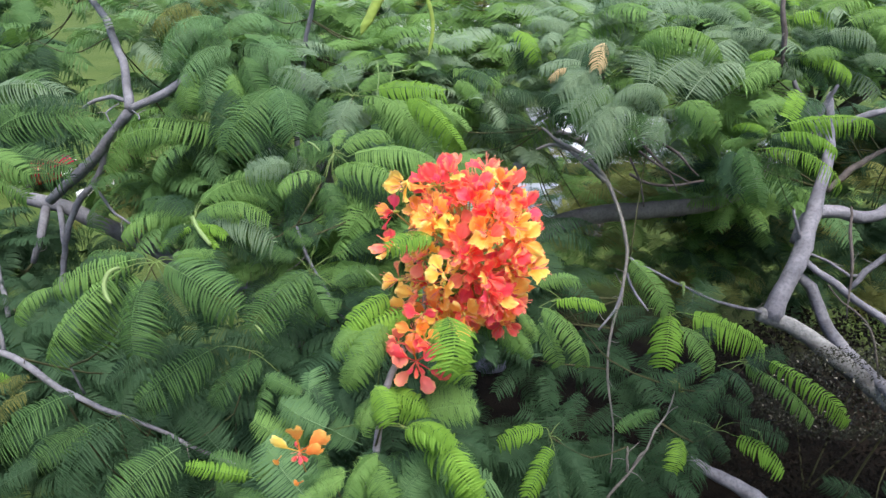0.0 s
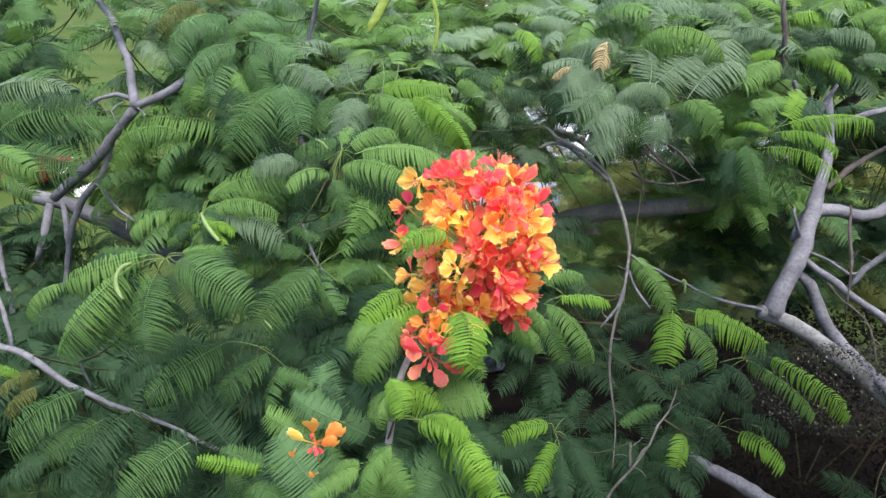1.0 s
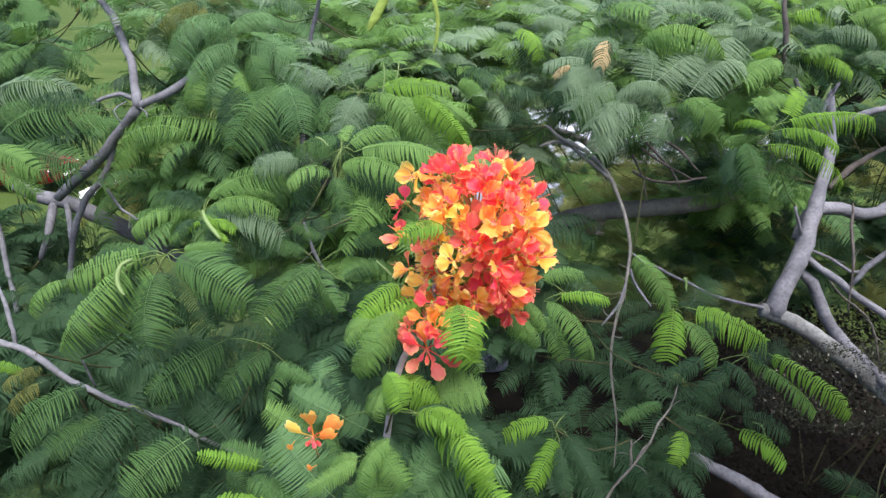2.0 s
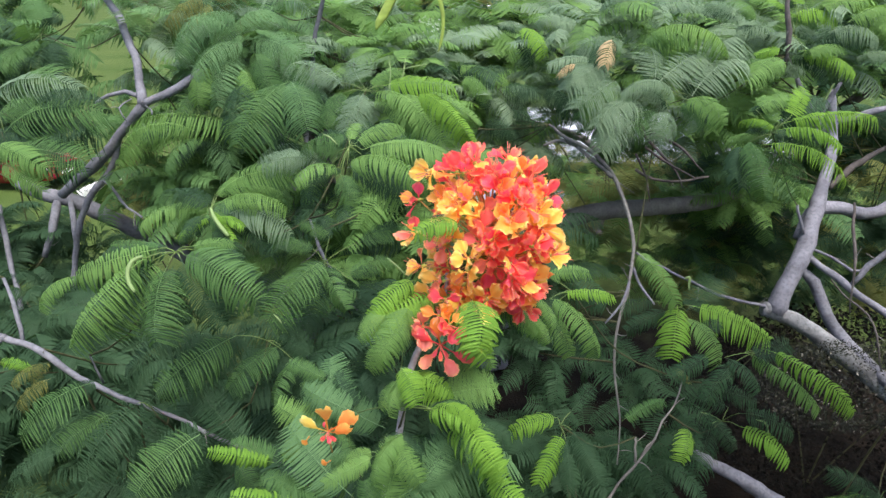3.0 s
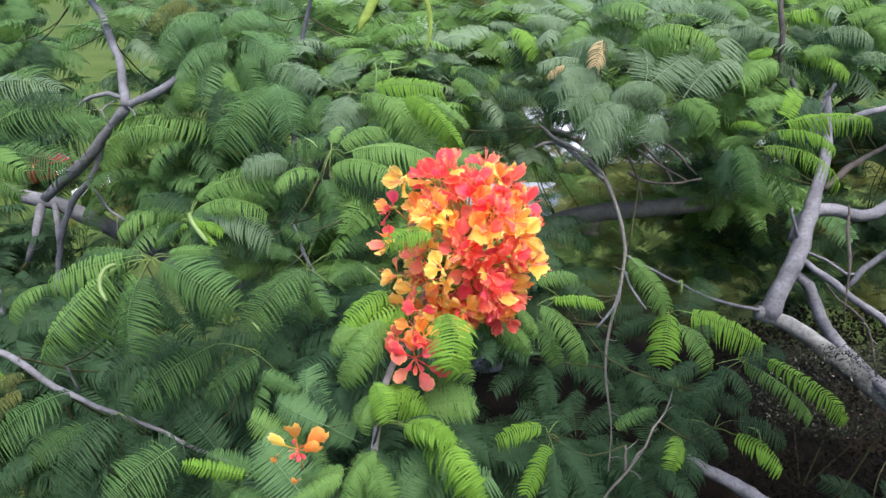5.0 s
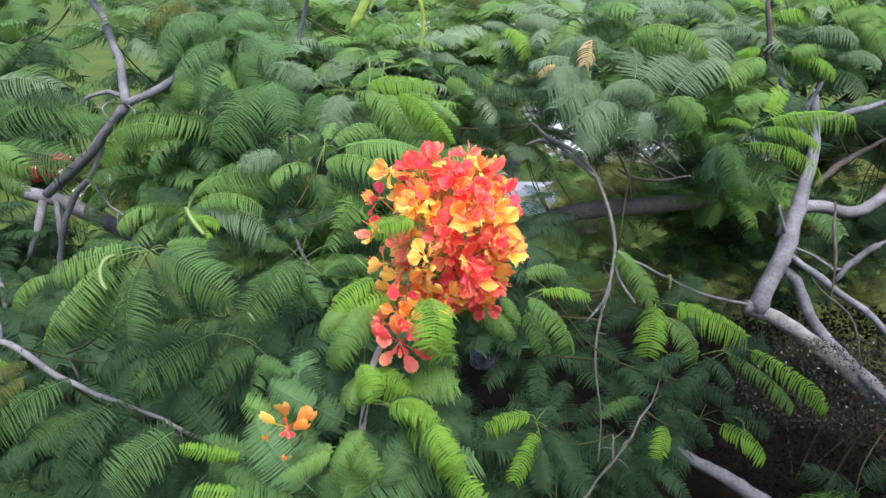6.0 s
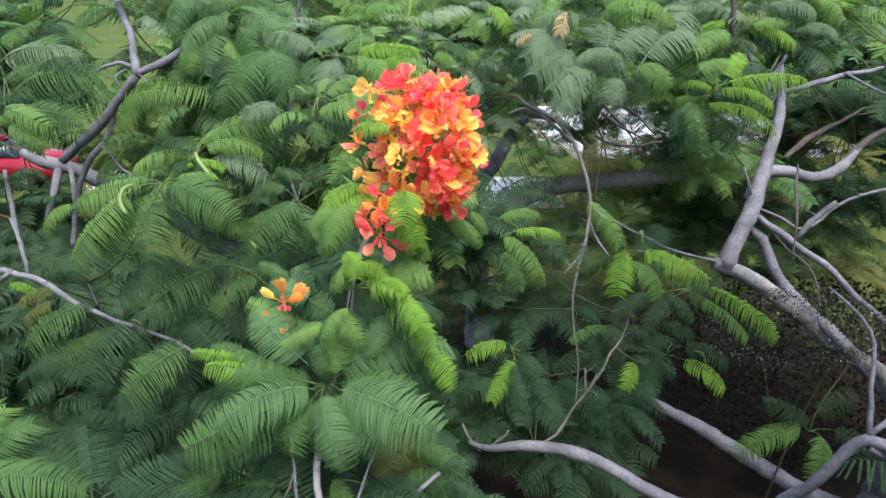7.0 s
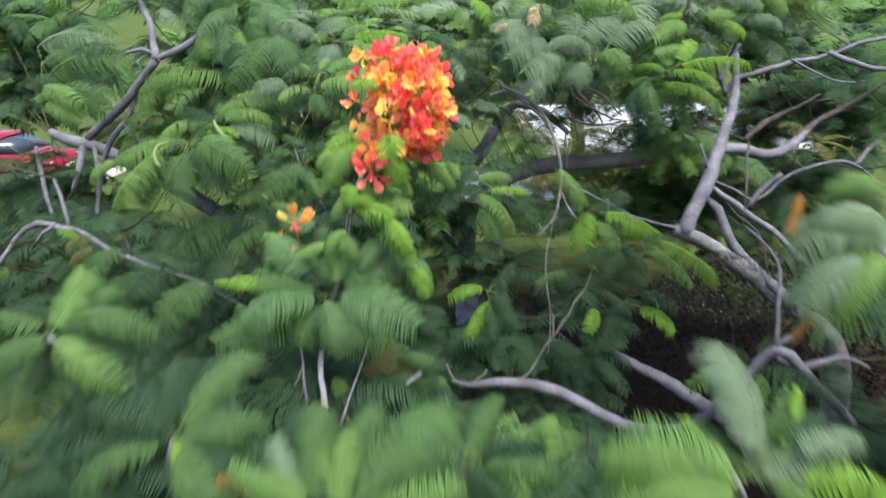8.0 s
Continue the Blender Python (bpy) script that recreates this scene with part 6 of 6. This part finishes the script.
# ---- blossom ----
def petal_mesh(seed, mat):
    """A clawed petal about 6 cm long with a crinkled spoon-shaped blade, from the origin along +x."""
    r = random.Random(seed)
    long, wide = r.uniform(0.056, 0.078), r.uniform(0.015, 0.0235)
    curl, cup, wave = r.uniform(-0.4, 1.4), r.uniform(-0.4, 0.7), r.uniform(0.004, 0.008)
    verts, faces, uvs = [], [], []
    nx, ny = 9, 8
    for i in range(nx + 1):
        s = i / nx
        if s < 0.35:
            half = 0.002 + 0.004 * s
        else:
            half = 0.003 + wide * math.sin(math.pi * min(1, ((s - 0.35) / 0.65) * 0.66 + 0.08)) * (1 if s < 0.95 else 0.72)
        for j in range(ny + 1):
            u = 2 * j / ny - 1
            x = long * (s - 0.13 * u * u * s)
            z = long * (0.3 * s - 0.4 * curl * max(0, s - 0.4) ** 1.5) + cup * wide * u * u * s
            z += wave * math.sin(u * 5 + seed) * s * s + 0.8 * wave * math.sin(u * 9 + 2 * seed + 7 * s) * s ** 2
            verts.append((x + 0.003 * math.sin(u * 9 + seed) * s ** 4, half * u, z))
    for i in range(nx):
        for j in range(ny):
            o = i * (ny + 1) + j
            faces.append((o, o + ny + 1, o + ny + 2, o + 1))
            uvs += [(i / nx, j / ny), ((i + 1) / nx, j / ny), ((i + 1) / nx, (j + 1) / ny), (i / nx, (j + 1) / ny)]
    return mesh_of("petal", verts, faces, mat, uvs, smooth=True)


PETAL = {(c, s): petal_mesh(s, m) for c, m in PETALS.items() for s in range(6)}


def stamen_mesh(seed):
    r = random.Random(seed)
    verts, faces = [], []
    for k in range(7):
        ang, out = r.uniform(0, 6.28), r.uniform(0.014, 0.04)
        c, s = math.cos(ang), math.sin(ang)
        tv, tf = tube(spline([(0, 0, 0, 0.0009), (c * out * 0.4, s * out * 0.4, 0.02, 0.0007), (c * out, s * out, 0.05, 0.0011)], 0.012), 4)
        o = len(verts)
        verts += tv
        faces += [tuple(o + i for i in f) for f in tf]
    return mesh_of("stamen_tuft", verts, faces, STAMEN)


STAMENS = [stamen_mesh(s) for s in range(3)]


def calyx_mesh():
    verts, faces = tube([np.array(q) for q in ((0, 0, -0.016, 0.003), (0, 0, -0.006, 0.006), (0, 0, 0.002, 0.0055), (0, 0, 0.006, 0.003))], 8)
    return mesh_of("flower", verts, faces, CALYX, smooth=True)


FLOWER = calyx_mesh()


def flower(root, at, way, colours, r, petals=5, size=1.0):
    """One open flower: a green calyx that carries its petals and stamens."""
    f = child("flower", FLOWER, root)
    f.matrix_basis = Matrix.Translation(at) @ Vector(way).to_track_quat("Z", "Y").to_matrix().to_4x4() @ Matrix.Rotation(r.uniform(0, 6.28), 4, "Z") @ Matrix.Scale(size, 4)
    mood = r.choice(colours)
    for k in range(petals):
        tone = mood if r.random() < 0.55 else r.choice(colours)
        p = child("petal", PETAL[tone, r.randrange(6)], f)
        p.matrix_basis = Matrix.Rotation(6.28 * k / petals + r.uniform(-0.3, 0.3), 4, "Z") @ Matrix.Rotation(-radians(r.uniform(-15, 62)), 4, "Y") @ Matrix.Rotation(r.uniform(-0.8, 0.8), 4, "X") @ Matrix.Scale(r.uniform(0.8, 1.1), 4)
    child("stamen_tuft", STAMENS[r.randrange(3)], f, "thin crimson stamens")


def stalks(root, pairs):
    for a, b, r0, r1 in pairs:
        a, b = np.array(a), np.array(b)
        mid = (a + b) / 2 + np.array([0, 0, -0.01])
        tv, tf = tube(spline([(*a, r0), (*mid, (r0 + r1) / 2), (*b, r1)], 0.03), 6)
        child("stalk", mesh_of("stalk", tv, tf, STALK, smooth=True), root)


def blossom():
    """The large rounded head: three crowded sprays of red and orange flowers on one stem."""
    r = random.Random(4)
    warm = ["red"] * 7 + ["coral"] * 4 + ["orange"] * 3 + ["amber"] * 5
    light = ["red"] * 4 + ["coral"] * 4 + ["orange"] * 3 + ["amber"] * 7
    stem = Vector((0.06, 1.80, 5.02))
    centre = Vector((0.07, -0.02, 0.206))
    sprays = [(thing("flower_cluster", label, "flowers", stem, "blossom sprays"), colours, []) for label, colours in (
        ("crowded spray of scarlet and coral flame tree flowers", warm),
        ("crowded spray of orange and amber flame tree flowers", light),
        ("rounded crown spray of red flame tree flowers", warm))]
    n = 150
    for k in range(n):
        z = 1 - 2 * (k + 0.5) / n
        ang = k * 2.39996 + r.uniform(-0.25, 0.25)
        v = Vector((math.cos(ang) * math.sqrt(1 - z * z), math.sin(ang) * math.sqrt(1 - z * z), z))
        if v.y > 0.8:
            continue
        grow = r.choice((r.uniform(0.62, 1.0), r.uniform(0.9, 1.14)))
        if v.x < -0.45 and v.z < 0.35 and r.random() < 0.55:
            continue
        at = centre + Vector((v.x * 0.178, v.y * 0.175, v.z * 0.236)) * grow
        at.x *= 1 - 0.12 * max(0, -v.z)
        root, colours, pairs = sprays[2 if v.z > 0.35 else 1 if v.x < -0.1 else 0]
        flower(root, at, (v + Vector((r.uniform(-0.5, 0.5), -0.35, r.uniform(0.0, 0.9)))).normalized(), colours, r, r.choice((4, 5, 5)), r.uniform(0.88, 1.15))
        pairs.append((centre * 0.75 + Vector((0, 0, v.z * 0.12)), at, 0.0035, 0.002))
    for dx, dy, dz in ((-0.185, -0.05, 0.11), (-0.2, -0.03, 0.22), (-0.16, -0.1, 0.03), (-0.12, -0.12, 0.09), (-0.06, -0.14, 0.04), (-0.195, 0, 0.32), (-0.03, -0.1, -0.03), (-0.09, -0.08, -0.01), (-0.15, -0.03, 0.42)):
        at = Vector((dx + 0.025, dy, dz))
        flower(sprays[1][0], at, Vector((dx * 4, -0.5, 0.1)).normalized(), light, r, 4, 1.0)
        sprays[1][2].append((Vector((0, 0, 0.05 + dz * 0.4)), at, 0.003, 0.002))
    hang = Vector((0.165, -0.1, -0.01))
    flower(sprays[0][0], hang, (0.1, -0.9, -0.4), ["red"], r, 4, 1.0)
    sprays[0][2].append((Vector((0.08, -0.02, 0.1)), hang, 0.003, 0.002))
    for root, colours, pairs in sprays:
        pairs.append(((0, 0, -0.02), centre + Vector((0, 0, 0.05)), 0.008, 0.004))
        stalks(root, pairs)


def sprig(at, spots, colours, label, seed):
    root = thing("flower_sprig", label, "flowers", at)
    r = random.Random(seed)
    pairs = []
    for x, y, z, petals, size in spots:
        flower(root, Vector((x, y, z)), Vector((x * 3, -0.6, 0.35)).normalized(), colours, r, petals, size)
        pairs.append(((0, 0, 0), (x, y, z), 0.003, 0.002))
    stalks(root, pairs)


blossom()
sprig((-0.045, 1.63, 5.0), [(-0.05, -0.04, 0.0, 4, 1.0), (0.03, -0.06, 0.02, 4, 1.05), (0.02, -0.03, 0.09, 2, 1.0), (0.0, -0.06, 0.05, 3, 0.95)],
      ["red", "coral", "red", "orange"], "loose sprig of coral red flowers below the head", 3)
def clawed_petal(name, material, tip, wide, bend):
    """A petal on a thin claw, from the flower's heart to its tip, its round blade cupped and crinkled."""
    tip = np.array(tip)
    long = np.linalg.norm(tip)
    way = tip / long
    across = np.cross(way, (0, -1, 0.25))
    across /= np.linalg.norm(across)
    face = np.cross(across, way)
    verts, faces, uvs = [], [], []
    rows, cols = 12, 6
    for i in range(rows + 1):
        s = i / rows
        half = wide * np.interp(s, (0, 0.42, 0.55, 0.72, 0.88, 0.96, 1), (0.05, 0.06, 0.32, 0.5, 0.48, 0.36, 0.2))
        for k in range(cols + 1):
            t = 2 * k / cols - 1
            crinkle = 0.09 * wide * s * math.sin(19 * s + 5 * t) + bend * long * math.sin(3.1 * s) - 0.16 * wide * t * t * (s > 0.5)
            verts.append(tip * (s + 0.03 * (s > 0.9) * math.sin(9 * t)) + across * half * (1 + 0.12 * s * math.sin(31 * s + 3 * t)) * t + face * crinkle)
    for i in range(rows):
        for k in range(cols):
            o = i * (cols + 1) + k
            faces.append((o, o + 1, o + cols + 2, o + cols + 1))
            uvs += [(i / rows, k / cols), (i / rows, (k + 1) / cols), ((i + 1) / rows, (k + 1) / cols), ((i + 1) / rows, k / cols)]
    return mesh_of(name, verts, faces, material, uvs, True)


def open_flower(at, stem, label, petals, sepals):
    """One loose flower: clawed petals spread round narrow red sepals."""
    root = thing("flower_sprig", label, "flowers", at)
    for tone, tip, wide, bend in petals:
        child("petal", clawed_petal("petal", PETALS[tone], tip, wide, bend), root)
    for tip in sepals:
        child("sepal", clawed_petal("sepal", PETALS["red"], tip, 0.014, 0.12), root, "narrow red sepal")
    child("stamen_tuft", STAMENS[1], root, "thin crimson stamens").matrix_basis = Matrix.Rotation(radians(60), 4, "X") @ Matrix.Scale(0.7, 4)
    stalks(root, [(stem, (0, 0, 0), 0.0025, 0.002)])


open_flower((-0.371, 1.390, 4.763), (-0.005, 0.050, -0.125), "small orange flower with clawed petals and red sepals among the leaves",
            (("amber", (-0.071, -0.020, 0.062), 0.032, 0.10), ("orange", (-0.005, -0.030, 0.103), 0.050, -0.08), ("orange", (0.084, -0.010, 0.070), 0.050, 0.08), ("orange", (0.073, -0.040, 0.049), 0.036, 0.14)), ((-0.019, -0.020, -0.020), (0.011, -0.040, -0.010), (0.024, -0.020, -0.020), (-0.020, 0.030, 0.008)))
open_flower((-0.041, 1.570, 4.947), (-0.019, 0.070, 0.052), "hanging coral red flower with clawed petals below the blossom head",
            (("red", (-0.083, -0.020, 0.065), 0.042, 0.10), ("coral", (-0.059, -0.030, -0.068), 0.040, -0.08), ("coral", (0.045, -0.050, -0.081), 0.046, 0.10), ("red", (0.104, -0.020, -0.044), 0.04, 0.14), ("orange", (-0.016, 0.010, 0.090), 0.04, 0.10), ("red", (0.083, -0.010, 0.059), 0.040, 0.05)), ((-0.024, -0.020, -0.034), (0.001, -0.040, -0.034), (0.024, -0.020, -0.034), (-0.013, 0.030, 0.026)))
for tone, place, tip in (("orange", (-0.430, 1.400, 4.737), (-0.022, -0.004, -0.03)), ("orange", (-0.368, 1.380, 4.661), (-0.03, 0.0, -0.012))):
    drop = tagged(new("fallen_petal", clawed_petal("fallen_petal", PETALS[tone], tip, 0.022, 0.1)), "withered orange petal fallen on a feathery leaf", "petal", "fallen petals")
    drop.location = place
